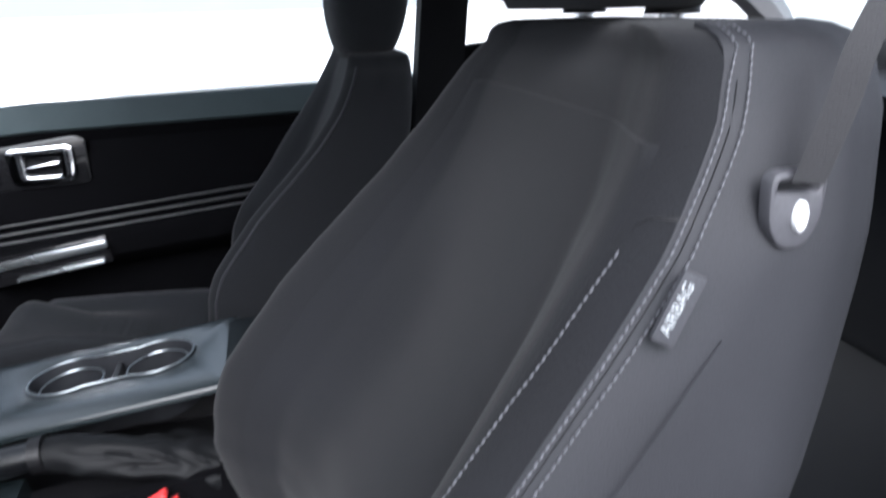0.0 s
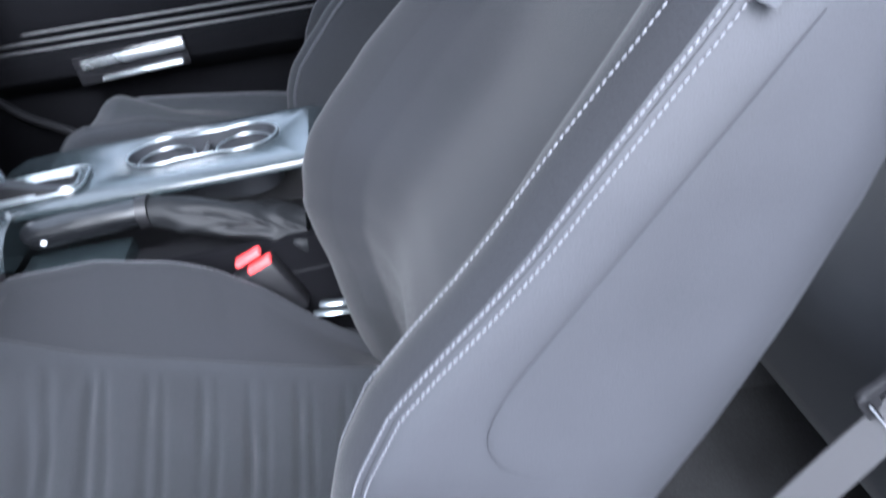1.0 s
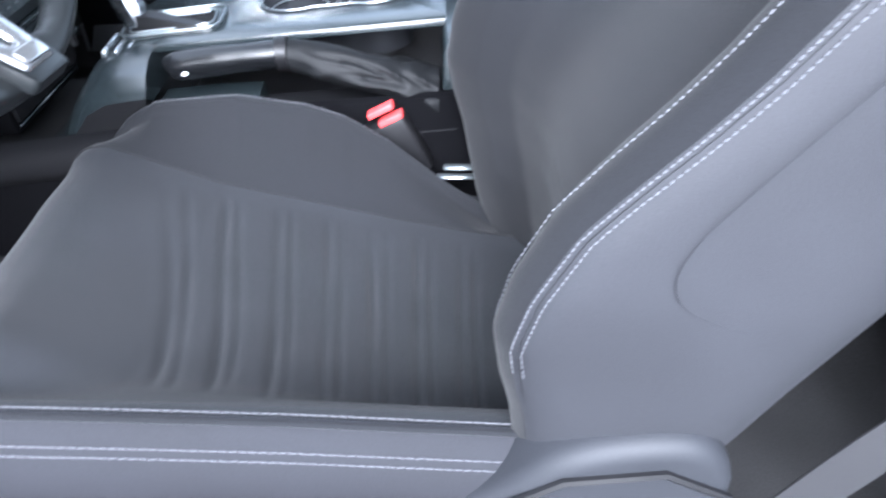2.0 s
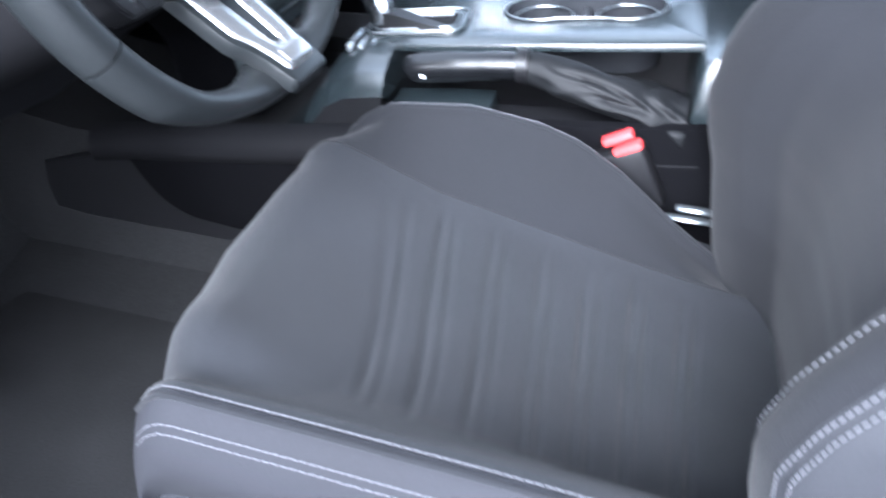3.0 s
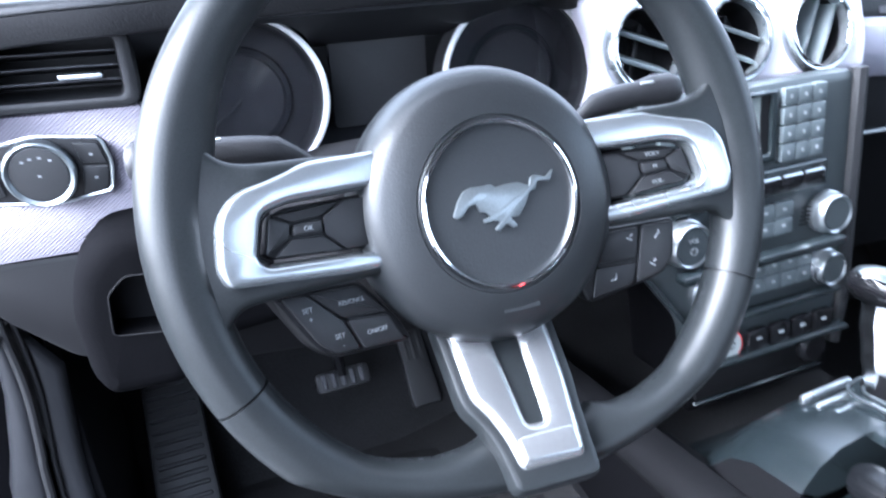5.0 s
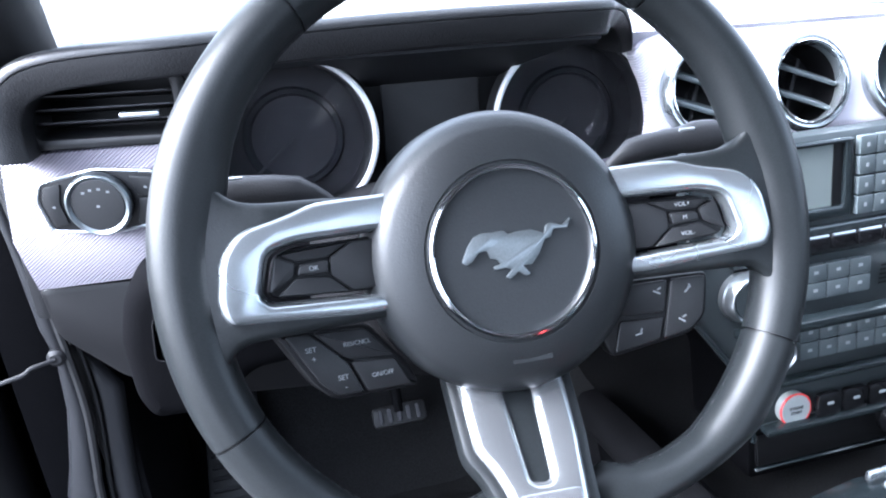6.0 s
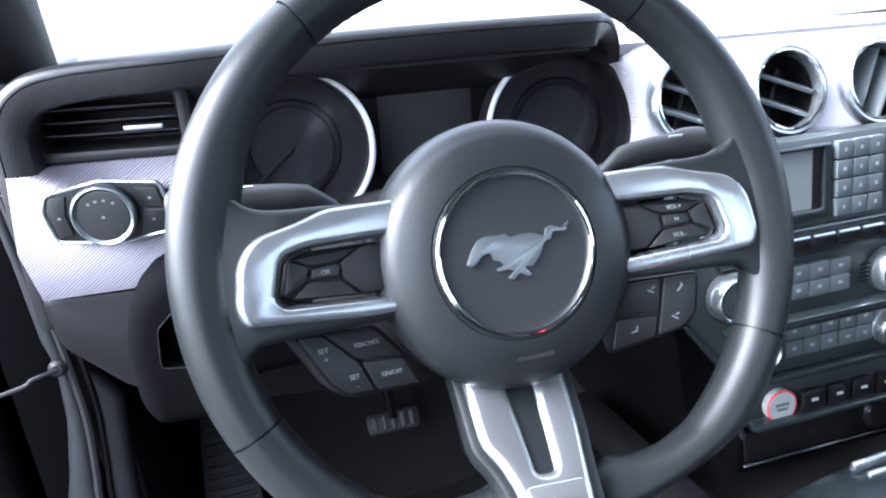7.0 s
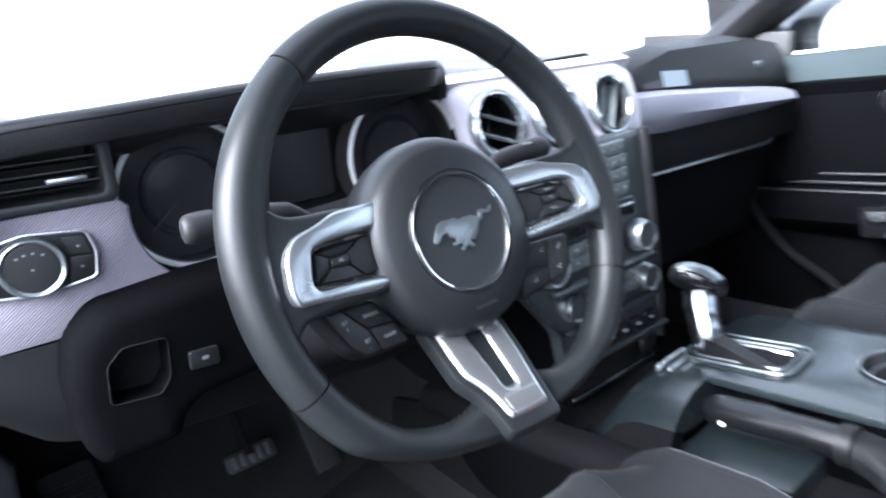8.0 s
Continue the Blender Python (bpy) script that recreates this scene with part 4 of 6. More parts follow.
part("emblem_ring", torus(0.0446, 0.0017, Matrix.Translation((*HC, HZ + 0.0045)), 64, 8), CHROME, sw, "thin chrome emblem ring")
em = [(-0.0290, -0.0022), (-0.0255, 0.0048), (-0.0215, 0.0098), (-0.0165, 0.0116), (-0.0105, 0.0112), (-0.0054, 0.0116), (-0.0028, 0.0092), (0.0030, 0.0102), (0.0100, 0.0102), (0.0155, 0.0080), (0.0172, 0.0068),
      (0.0185, 0.0112), (0.0215, 0.0126), (0.0280, 0.0104), (0.0328, 0.0138), (0.0300, 0.0084), (0.0222, 0.0092), (0.0206, 0.0050), (0.0168, 0.0042), (0.0128, -0.0030), (0.0082, -0.0080), (0.0030, -0.0078),
      (0.0068, -0.0128), (0.0040, -0.0136), (0.0004, -0.0108), (-0.0044, -0.0140), (-0.0066, -0.0128), (-0.0026, -0.0092), (-0.0060, -0.0080), (-0.0122, -0.0084), (-0.0126, -0.0066), (-0.0082, -0.0058), (-0.0104, -0.0030), (-0.0138, -0.0022),
      (-0.0155, 0.0022), (-0.0200, 0.0016), (-0.0238, -0.0026), (-0.0270, -0.0040)]
part("emblem", plate(rounded(em, 0.0007, 2), 0.0025, 0.00020, m=Matrix.Translation((HC[0], HC[1], HZ + 0.0058))), EMBLEM, sw, "plain metal emblem plate")


def spoke(s):
    """The side spoke: a silver frame open to the hub, button cluster inside, a lower switch pad."""
    SPK = Matrix.Translation((s * 0.1495, -0.0058, 0.0050)) @ Matrix.Rotation(radians(-12 * s), 4, "Y") @ Matrix.Translation((-s * 0.1530, 0.0, 0.0))
    X = lambda pts: [(s * x, y) for x, y in (pts if s > 0 else reversed(pts))]
    outer = [(0.056, 0.0415), (0.101, 0.0405), (0.114, 0.0360), (0.138, 0.0300), (0.1475, 0.019), (0.1510, -0.004), (0.1475, -0.0138), (0.085, -0.019), (0.056, -0.0195)]
    wide = [(0.056, -0.0112), (0.1275, -0.0072), (0.1318, -0.002), (0.1262, 0.0188), (0.112, 0.0226), (0.056, 0.0238)]
    deep = [(0.056, -0.0100), (0.125, -0.0060), (0.129, -0.002), (0.124, 0.0180), (0.112, 0.0215), (0.056, 0.0227)]
    soft = lambda pts, r: [pts[0]] + rounded(pts, r)[5:-5] + [pts[-1]]
    frame_ob = part("spoke_frame", plate(X(soft(outer, 0.008) + soft(wide, 0.005)), 0.014, 0.0032, m=SPK @ Matrix.Translation((0, 0, -0.0045)), seg=3), SILVER, sw, "satin silver spoke frame")
    part("frame_lip", loft([[SPK @ Vector((s * x, y, z)) for x, y in soft(pts, 0.005)] for pts, z in ((wide, -0.0058), (deep, -0.0135))], closed=False), SILVER, frame_ob, "bright bevel inside the frame", angle=25)
    skin = [tuple(p.xy) for p in catmull([(x, y, 0) for x, y in ((0.055, 0.0400), (0.095, 0.0425), (0.118, 0.0428), (0.131, 0.0440), (0.1395, 0.0472), (0.1452, 0.0530), (0.1478, 0.0610), (0.1490, 0.0690), (0.1540, 0.0670), (0.1600, 0.0450), (0.1630, 0.0150), (0.1630, -0.0120), (0.1590, -0.0380), (0.1530, -0.0420), (0.1500, -0.0350), (0.1455, -0.0285), (0.1380, -0.0245), (0.120, -0.0235), (0.055, -0.0230))], 4)]
    cover = plate(X(skin), 0.014, 0.0048, [X([(max(x, 0.060), y) for x, y in soft(wide, 0.005)])], SPK @ Matrix.Translation((0, 0, -0.0062)), seg=4, sharp_holes=True)
    for v in cover.verts:
        v.co.z -= max(0.0, 0.0057 + 0.2126 * (abs(v.co.x) - 0.1495))
    part("spoke_leather", cover, LEATHER, sw, "leather sweeping from the rim round the spoke", angle=75)
    pad = part("switch_panel", plate(X(rounded([(0.062, 0.0205), (0.110, 0.020), (0.121, 0.0165), (0.126, -0.002), (0.122, -0.0045), (0.064, -0.008)], 0.004)), 0.010, 0.002, m=SPK @ Matrix.Translation((0, 0, -0.0110))), BLACK, sw, "black switch panel")
    keys = {"up": [(0.0835, 0.0195), (0.1205, 0.0172), (0.1112, 0.0122), (0.0955, 0.0128)], "down": [(0.0855, -0.0068), (0.1225, -0.0035), (0.1125, 0.0042), (0.0965, 0.0030)],
            "mid": [(0.0958, 0.0112), (0.1105, 0.0105), (0.1118, 0.0056), (0.0966, 0.0046)],
            "out": [(0.1220, 0.0162), (0.1265, -0.0015), (0.1140, 0.0047), (0.1125, 0.0118)], "in": [(0.0822, 0.0188), (0.0943, 0.0122), (0.0950, 0.0036), (0.0843, -0.0060), (0.0700, -0.0060), (0.0700, 0.0190)]}
    for k, pts in keys.items():
        part("switch_key", plate(X(rounded(pts, 0.0015, 2)), 0.004, 0.0008, m=SPK @ Matrix.Translation((0, 0, -0.0082 if k != "mid" else -0.007))), BUTTON, sw)
    if s > 0:
        for wd, x, y, sz in (("VOL+", 0.103, 0.0154, 0.0036), ("M", 0.1038, 0.008, 0.0034), ("VOL-", 0.1045, -0.0010, 0.0036)):
            text(wd, sz, SPK @ Matrix.Translation((x, y, -0.0066)), FAINT, sw)
        low = [(0.063, -0.024), (0.118, -0.0245), (0.114, -0.050), (0.105, -0.059), (0.056, -0.068), (0.05, -0.05)]
        cells = [[(0.068, -0.027), (0.093, -0.0265), (0.089, -0.045), (0.064, -0.0445)], [(0.095, -0.0265), (0.115, -0.0265), (0.111, -0.049), (0.103, -0.0565), (0.087, -0.060), (0.091, -0.044)], [(0.063, -0.047), (0.0885, -0.0475), (0.085, -0.060), (0.058, -0.065)]]
    else:
        low = [(0.126, -0.022), (0.076, -0.0245), (0.056, -0.050), (0.050, -0.064), (0.098, -0.062), (0.108, -0.053)]
        cells = [[(0.121, -0.0245), (0.108, -0.0255), (0.090, -0.0435), (0.083, -0.060), (0.097, -0.0595), (0.105, -0.052)], [(0.106, -0.0255), (0.079, -0.027), (0.064, -0.044), (0.090, -0.0415)], [(0.088, -0.0435), (0.064, -0.0455), (0.056, -0.0615), (0.081, -0.0605)]]
    part("switch_pad", plate(X(rounded(low, 0.005)), 0.016, 0.003, m=SPK @ Matrix.Translation((0, 0, -0.0200))), BLACK, sw, "black lower switch pad")
    for pts in cells:
        part("switch_key", plate(X(rounded(pts, 0.002, 2)), 0.004, 0.001, m=SPK @ Matrix.Translation((0, 0, -0.0175))), BUTTON, sw)
    if s < 0:
        for wd, x, y, sz in (("SET", -0.1085, -0.0335, 0.0037), ("+", -0.1075, -0.0385, 0.0042), ("SET", -0.0935, -0.0505, 0.0037), ("-", -0.0925, -0.0555, 0.0042), ("RES/CNCL", -0.084, -0.034, 0.0033), ("ON/OFF", -0.072, -0.0525, 0.0034)):
            text(wd, sz, SPK @ Matrix.Translation((x, y, -0.0170)), FAINT, sw)
        text("OK", 0.0034, SPK @ Matrix.Translation((-0.1037, 0.008, -0.0066)), FAINT, sw)
    else:
        bm = bmesh.new()
        for x, y, q in ((0.086, -0.033, -0.5), (0.073, -0.0555, 0.2), (0.1035, -0.0335, 0.8), (0.0985, -0.0505, -0.6)):
            box((0.0042, 0.0010, 0.0004), (x, y, -0.0172), 0, turn=Matrix.Rotation(q, 3, "Z"), bm=bm)
            box((0.0024, 0.0009, 0.0004), (x + 0.0016, y + 0.0020, -0.0172), 0, turn=Matrix.Rotation(q + 1, 3, "Z"), bm=bm)
        bmesh.ops.transform(bm, matrix=SPK, verts=bm.verts)
        part("key_symbol", bm, FAINT, sw)


spoke(-1)
spoke(1)
LS = Matrix.Translation((0, -0.062, -0.040)) @ Matrix.Rotation(radians(-33), 4, "X")
lowout = rounded([(-0.0345, 0.0), (-0.0340, -0.050), (-0.0270, -0.062), (-0.0225, -0.076), (-0.0200, -0.094), (0.0195, -0.096), (0.0235, -0.066), (0.0260, -0.050), (0.0290, 0.0)], 0.005)
slot = rounded([(-0.0090, -0.004), (0.0070, -0.004), (0.0025, -0.071), (-0.0068, -0.070)], 0.003)
lsp = part("lower_spoke", plate(lowout, 0.012, 0.0060, [slot], LS, seg=3), SPOKE, sw, "satin silver slotted lower spoke")
part("spoke_foot", plate(rounded([(-0.0165, -0.077), (0.0160, -0.078), (0.0155, -0.092), (-0.0160, -0.090)], 0.003), 0.004, 0.0012, m=LS @ Matrix.Translation((0, 0, 0.0015))), SPOKE, lsp)
part("slot_floor", plate(rounded([(-0.016, -0.001), (0.014, -0.001), (0.009, -0.075), (-0.012, -0.074)], 0.004), 0.004, 0, m=LS @ Matrix.Translation((0, 0, -0.0065))), BLACK, lsp)
part("lower_spoke_edge", plate(rounded([(-0.0400, 0.002), (-0.0395, -0.052), (-0.0320, -0.065), (-0.0275, -0.080), (-0.0255, -0.104), (0.0250, -0.106), (0.0290, -0.066), (0.0315, -0.050), (0.0345, 0.002)], 0.006), 0.012, 0.004, m=LS @ Matrix.Translation((0, 0, -0.0035))), LEATHER, sw, "black moulded lower spoke")
part("column_boss", lathe([(0.0, -0.14), (0.055, -0.14), (0.062, -0.072), (0, -0.072)], 24), BLACK, sw)

# ---- steering column ----
col = thing("steering_column", "grey plastic steering column shroud with stalks", "steering column")
col.matrix_world = WHEEL
part("shroud", loft([[(0.085 * k * math.copysign(abs(math.cos(a)) ** 0.7, math.cos(a)), -0.015 + 0.062 * k * math.copysign(abs(math.sin(a)) ** 0.7, math.sin(a)), z) for a in [2 * math.pi * j / 24 for j in range(24)]] for z, k in ((-0.25, 1.25), (-0.12, 1.1), (-0.088, 0.98), (-0.080, 0.85))]), MATTE, col)
for s, end in ((-1, 0.182), (1, 0.167)):
    stk = part("stalk", tube(catmull([(s * 0.055, 0.012, -0.075), (s * 0.082, 0.030, -0.070), (s * 0.104, 0.046, -0.067), (s * (end - 0.02), 0.0505, -0.064), (s * (end - 0.004), 0.050, -0.063), (s * end, 0.050, -0.063)], 4), [0.005] * 4 + [0.006] * 4 + [0.0085] * 4 + [0.0105] * 4 + [0.010, 0.009, 0.008, 0.006, 0.004], 12, squash=0.85), GREYP, col, "dark grey column stalk")
    part("stalk_symbol", box((0.010, 0.0016, 0.001), (s * 0.138, 0.0555, -0.0555), 0.0, turn=Matrix.Rotation(0.9, 3, "X")), DIM, stk)

# ---- dashboard ----
dash = thing("dashboard", "black dashboard with knurled silver trim and round vents", "dashboard")
dash.matrix_world = Matrix.Translation((-0.614, 0.014, 0.595)) @ Matrix.Rotation(radians(1.5), 4, "Y") @ Matrix.Translation((0.620, 0.0, -0.595))
# hood over the instruments: a thick lip swept along its outline
path = catmull([(-0.690, 0.630), (-0.688, 0.665), (-0.670, 0.694), (-0.630, 0.7085), (-0.53, 0.714), (-0.40, 0.7185), (-0.24, 0.7185), (-0.202, 0.715), (-0.184, 0.698), (-0.176, 0.672)], 6)
lip = [(0.36, -0.018), (0.26, -0.0055), (0.224, -0.0010), (0.2178, -0.0026), (0.2156, -0.0062), (0.2158, -0.0085), (0.2172, -0.0092), (0.2160, -0.0100), (0.2195, -0.0268), (0.2235, -0.0292), (0.36, -0.031)]
loops = []
for i, p in enumerate(path):
    d = (path[min(i + 1, len(path) - 1)] - path[max(i - 1, 0)]).normalized()
    nrm = Vector((-d.y, d.x))
    back = interp(i, [0, len(path) - 19, len(path) - 1], [0, 0, 0.04])
    thin = interp(i, [len(path) - 15, len(path) - 3], [1, 0.35])
    loops.append([(p.x + nrm.x * o * thin, min(y + back, 0.37), p.y + nrm.y * o * thin) for y, o in lip])
part("instrument_hood", loft(loops), HOOD, dash, "grained black instrument hood", angle=50)
facet = []
for i in range(57):
    x = -0.545 + 0.325 * i / 56
    ze = max([0.648] + [cz + math.sqrt(max(0.0, r * r - (x - cx) ** 2)) - 0.001 for cx, cz, r in ((-0.464, 0.615, 0.071), (-0.213, 0.608, 0.077)) if abs(x - cx) < r])
    ze = min(ze, 0.682)
    ye = 0.228 + (0.6865 - ze) / 0.36
    facet.append([(x, 0.228, 0.6865), (x, ye, ze), (x, ye, ze + 0.003), (x, 0.228, 0.6895)])
part("hood_facet", loft(facet), SHIELD, dash, "sloping grey panel under the hood", angle=30)
part("top_pad", loft([[(x, 0.33, z - 0.022), (x, 0.45, z - 0.028), (x, 0.62, z - 0.042), (x, 0.80, 0.630), (x, 0.80, 0.58), (x, 0.33, 0.60)] for x, z in ((-0.70, 0.685), (-0.67, 0.70), (-0.55, 0.712), (-0.22, 0.716), (-0.195, 0.70), (-0.18, 0.684), (0.0, 0.684), (0.16, 0.684), (0.25, 0.686), (0.60, 0.684), (0.70, 0.66))]), PADTOP, dash, "grained black dash top", angle=50)
cluster_back = rounded([(-0.560, 0.535), (-0.565, 0.70), (-0.20, 0.70), (-0.185, 0.66), (-0.185, 0.535)], 0.01)
# housing takes a greyer plastic to imitate the same lens haze
part("cluster_housing", plate(cluster_back, 0.01, 0, m=facing(0, 0.338, 0)), SHIELD, dash, "black instrument housing")
for cx, cz, r in ((-0.470, 0.615, 0.070), (-0.213, 0.608, 0.077)):
    fm = facing(cx, 0.297, cz, 4)
    gauge = part("gauge", lathe([(r * 0.99, -0.036), (r * 0.99, 0.0), (r * 0.94, 0.0), (r * 0.90, -0.020), (0.0, -0.0205)], 56, fm, caps=False), DIAL, dash, "round instrument with dark dial")
    part("gauge_ring", torus(r, 0.0029, fm @ Matrix.Translation((0, 0, 0.002)), 64), RING, gauge, "thin gauge ring, whitened for its reflection")
    # scale ring coloured paler for the reflection on the dial
    part("gauge_scale", torus(r * 0.58, 0.0040, fm @ Matrix.Translation((0, 0, -0.019)), 48, 6), SHIELD, gauge)
    bm = bmesh.new()
    for i in range(25):
        a = radians(225 - i * 270 / 24)
        rr = r * 0.80
        box((0.007 if i % 3 == 0 else 0.004, 0.0010, 0.0004), (rr * math.cos(a), rr * math.sin(a), -0.0195), 0, turn=Matrix.Rotation(a, 3, "Z"), bm=bm)
    bmesh.ops.transform(bm, matrix=fm, verts=bm.verts)
    part("gauge_ticks", bm, DIALPRINT, gauge)
    part("gauge_needle", tube([fm @ Vector((0, 0, -0.015)), fm @ Vector((-r * 0.55, -r * 0.45, -0.015))], 0.0014, 6), DIALPRINT, gauge)
    part("gauge_lens", plate(circle(0, 0, r * 0.95, 40), 0.001, 0, m=fm @ Matrix.Translation((0, 0, -0.004))), LENS, gauge).visible_shadow = False
part("info_display", plate(rounded([(-0.388, 0.575), (-0.296, 0.575), (-0.296, 0.66), (-0.388, 0.66)], 0.006), 0.006, 0.001, m=facing(0, 0.326, 0)), DIAL, dash, "dark information display")

# left vent
vf = rounded([(-0.682, 0.632), (-0.678, 0.672), (-0.655, 0.690), (-0.545, 0.696), (-0.545, 0.632)], 0.01)
vh = rounded([(-0.660, 0.641), (-0.658, 0.668), (-0.646, 0.676), (-0.556, 0.682), (-0.556, 0.641)], 0.006)
vent = part("side_vent", plate(vf, 0.05, 0.004, [vh], facing(0, 0.246, 0)), DASH, dash, "black slatted side air vent")
part("vent_back", plate(vh, 0.004, 0, m=facing(0, 0.293, 0)), BLACK, vent)
for i, z in enumerate((0.6495, 0.6595, 0.6695)):
    part("vent_slat", box((0.104, 0.022, 0.0022), (-0.607, 0.262, z), 0.0008, 1, Matrix.Rotation(radians(-14), 3, "X")), BLACK, vent)
    part("slat_edge", tube([(-0.655, 0.2515, z + 0.0028), (-0.559, 0.2515, z + 0.0028)], 0.0006, 5), GUIDE, vent)
part("vent_tab", box((0.030, 0.010, 0.0038), (-0.582, 0.250, 0.6560), 0.0014), SILVER, vent, "silver vent tab")

# knurled trim with the light switch
arc = [(-0.464 + 0.077 * math.cos(radians(a)), 0.615 + 0.077 * math.sin(radians(a))) for a in range(172, 290, 8)]
tl_out = [(-0.692, 0.630), (-0.548, 0.633)] + arc + [(-0.38, 0.556), (-0.30, 0.556), (-0.19, 0.58), (-0.19, 0.545), (-0.45, 0.536), (-0.60, 0.524), (-0.690, 0.518), (-0.700, 0.56)]
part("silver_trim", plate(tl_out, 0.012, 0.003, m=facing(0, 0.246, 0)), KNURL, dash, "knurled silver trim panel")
swm = facing(-0.623, 0.242, 0.592) @ Matrix.Scale(0.92, 4)
hexa = rounded([(-0.051, 0.004), (-0.046, 0.0185), (0.0, 0.0278), (0.048, 0.0235), (0.053, 0.004), (0.049, -0.020), (0.006, -0.0278), (-0.044, -0.0235)], 0.005)
ls = part("light_switch", plate(hexa, 0.008, 0.002, m=swm @ Matrix.Translation((0, 0, 0.002))), BLACK, dash, "black headlight switch panel")
part("switch_edge", tube([swm @ Vector((x, y, 0.0015)) for x, y in hexa], 0.0014, 6, closed=True), SILVER, ls)
part("switch_knob", lathe([(0.0262, 0.0), (0.0262, 0.008), (0.0222, 0.0122), (0.020, 0.0127), (0.0, 0.0126)], 40, swm), BUTTON, ls, "round black knob")
part("knob_ring", lathe([(0.0268, 0.004), (0.0268, 0.0115), (0.0258, 0.0140), (0.0246, 0.0148), (0.0224, 0.0132), (0.0215, 0.0118)], 56, swm, caps=False), EMBLEM, ls, "bevelled silver knob ring")
for pts in ([(0.031, 0.004), (0.0495, 0.003), (0.0455, 0.0195), (0.027, 0.0215)], [(0.031, 0.002), (0.050, 0.001), (0.046, -0.0175), (0.027, -0.0215)], [(-0.047, 0.003), (-0.043, 0.0155), (-0.029, 0.0175), (-0.033, 0.0), (-0.029, -0.0175), (-0.041, -0.0195)]):
    part("switch_key", plate(rounded(pts, 0.002, 2), 0.003, 0.0008, m=swm @ Matrix.Translation((0, 0, 0.0038))), BUTTON, ls)
for x, y in ((-0.010, 0.011), (-0.004, 0.013), (0.003, 0.0135), (0.010, 0.011), (0.0, -0.001), (0.039, 0.011), (0.039, -0.008), (-0.038, -0.002)):
    b = box((0.0026, 0.0019, 0.0003), (x, y, 0.0129 if abs(x) < 0.02 else 0.0042), 0)
    bmesh.ops.transform(b, matrix=swm, verts=b.verts)
    part("switch_symbol", b, FAINT, ls)

# knee panel under the trim
part("knee_panel", plate(rounded([(-0.696, 0.516), (-0.60, 0.520), (-0.45, 0.532), (-0.20, 0.545), (-0.17, 0.40), (-0.30, 0.38), (-0.55, 0.40), (-0.64, 0.425), (-0.69, 0.47)], 0.01), 0.03, 0.006, m=facing(0, 0.256, 0)), BLACK, dash, "grey plastic knee panel")
surround = rounded([(-0.612, 0.416), (-0.622, 0.436), (-0.624, 0.490), (-0.614, 0.528), (-0.590, 0.553), (-0.52, 0.560), (-0.18, 0.563), (-0.18, 0.470), (-0.40, 0.462), (-0.525, 0.452), (-0.541, 0.440), (-0.546, 0.424), (-0.565, 0.420)], 0.012, 5)
pocket = rounded([(-0.598, 0.474), (-0.595, 0.508), (-0.581, 0.522), (-0.546, 0.521), (-0.549, 0.486), (-0.559, 0.473)], 0.005, 3)
# darkest trim colour here paints in the shade below the dash
sr = part("column_surround", plate(surround, 0.055, 0.017, [pocket], facing(0, 0.195, 0), seg=5, sharp_holes=True), DOORTRIM, dash, "moulded column surround", angle=50)
part("pocket_floor", plate(pocket, 0.003, 0, m=facing(0, 0.222, 0)), MATTE, sr)
part("pocket_lip", tube([(x, 0.1945, z) for x, z in pocket], 0.0008, 6, closed=True), MATTE, sr, "thin pocket edge")
bsw = part("boot_switch", plate(rounded([(-0.533, 0.485), (-0.507, 0.483), (-0.506, 0.500), (-0.532, 0.502)], 0.003), 0.005, 0.001, m=facing(0, 0.192, 0)), BUTTON, dash, "small black release switch")
part("switch_symbol", box((0.006, 0.0006, 0.003), (-0.519, 0.1918, 0.493), 0), FAINT, bsw)

# central vents on their silver panel
VZ, VY = 0.632, 0.246
vx = (-0.108, -0.006, 0.100)
pan = rounded([(-0.176, 0.588), (0.165, 0.586), (0.172, 0.62), (0.165, 0.672), (0.13, 0.690), (-0.15, 0.692), (-0.176, 0.676), (-0.164, 0.645), (-0.162, 0.618), (-0.166, 0.60)], 0.010)
VT = 16
vpm = facing(0, 0.236, 0.588, VT) @ Matrix.Translation((0, -0.588, 0))
# windscreen light on the panel and the strip above is put into their colour
part("vent_panel", plate(pan, 0.014, 0.007, [circle(x, VZ, 0.040, 36) for x in vx], vpm, seg=3), LITKNURL, dash, "silver vent panel, paled for windscreen light")
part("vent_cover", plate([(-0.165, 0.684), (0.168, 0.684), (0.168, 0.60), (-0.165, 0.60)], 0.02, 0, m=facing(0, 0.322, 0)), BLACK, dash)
part("panel_top", loft([[(x, 0.262, 0.686), (x, 0.28, 0.692), (x, 0.34, 0.688), (x, 0.34, 0.67), (x, 0.27, 0.672)] for x in (-0.182, -0.1, 0.05, 0.165)]), LITKNURL, dash, "satin strip above the vents, paled for windscreen light")
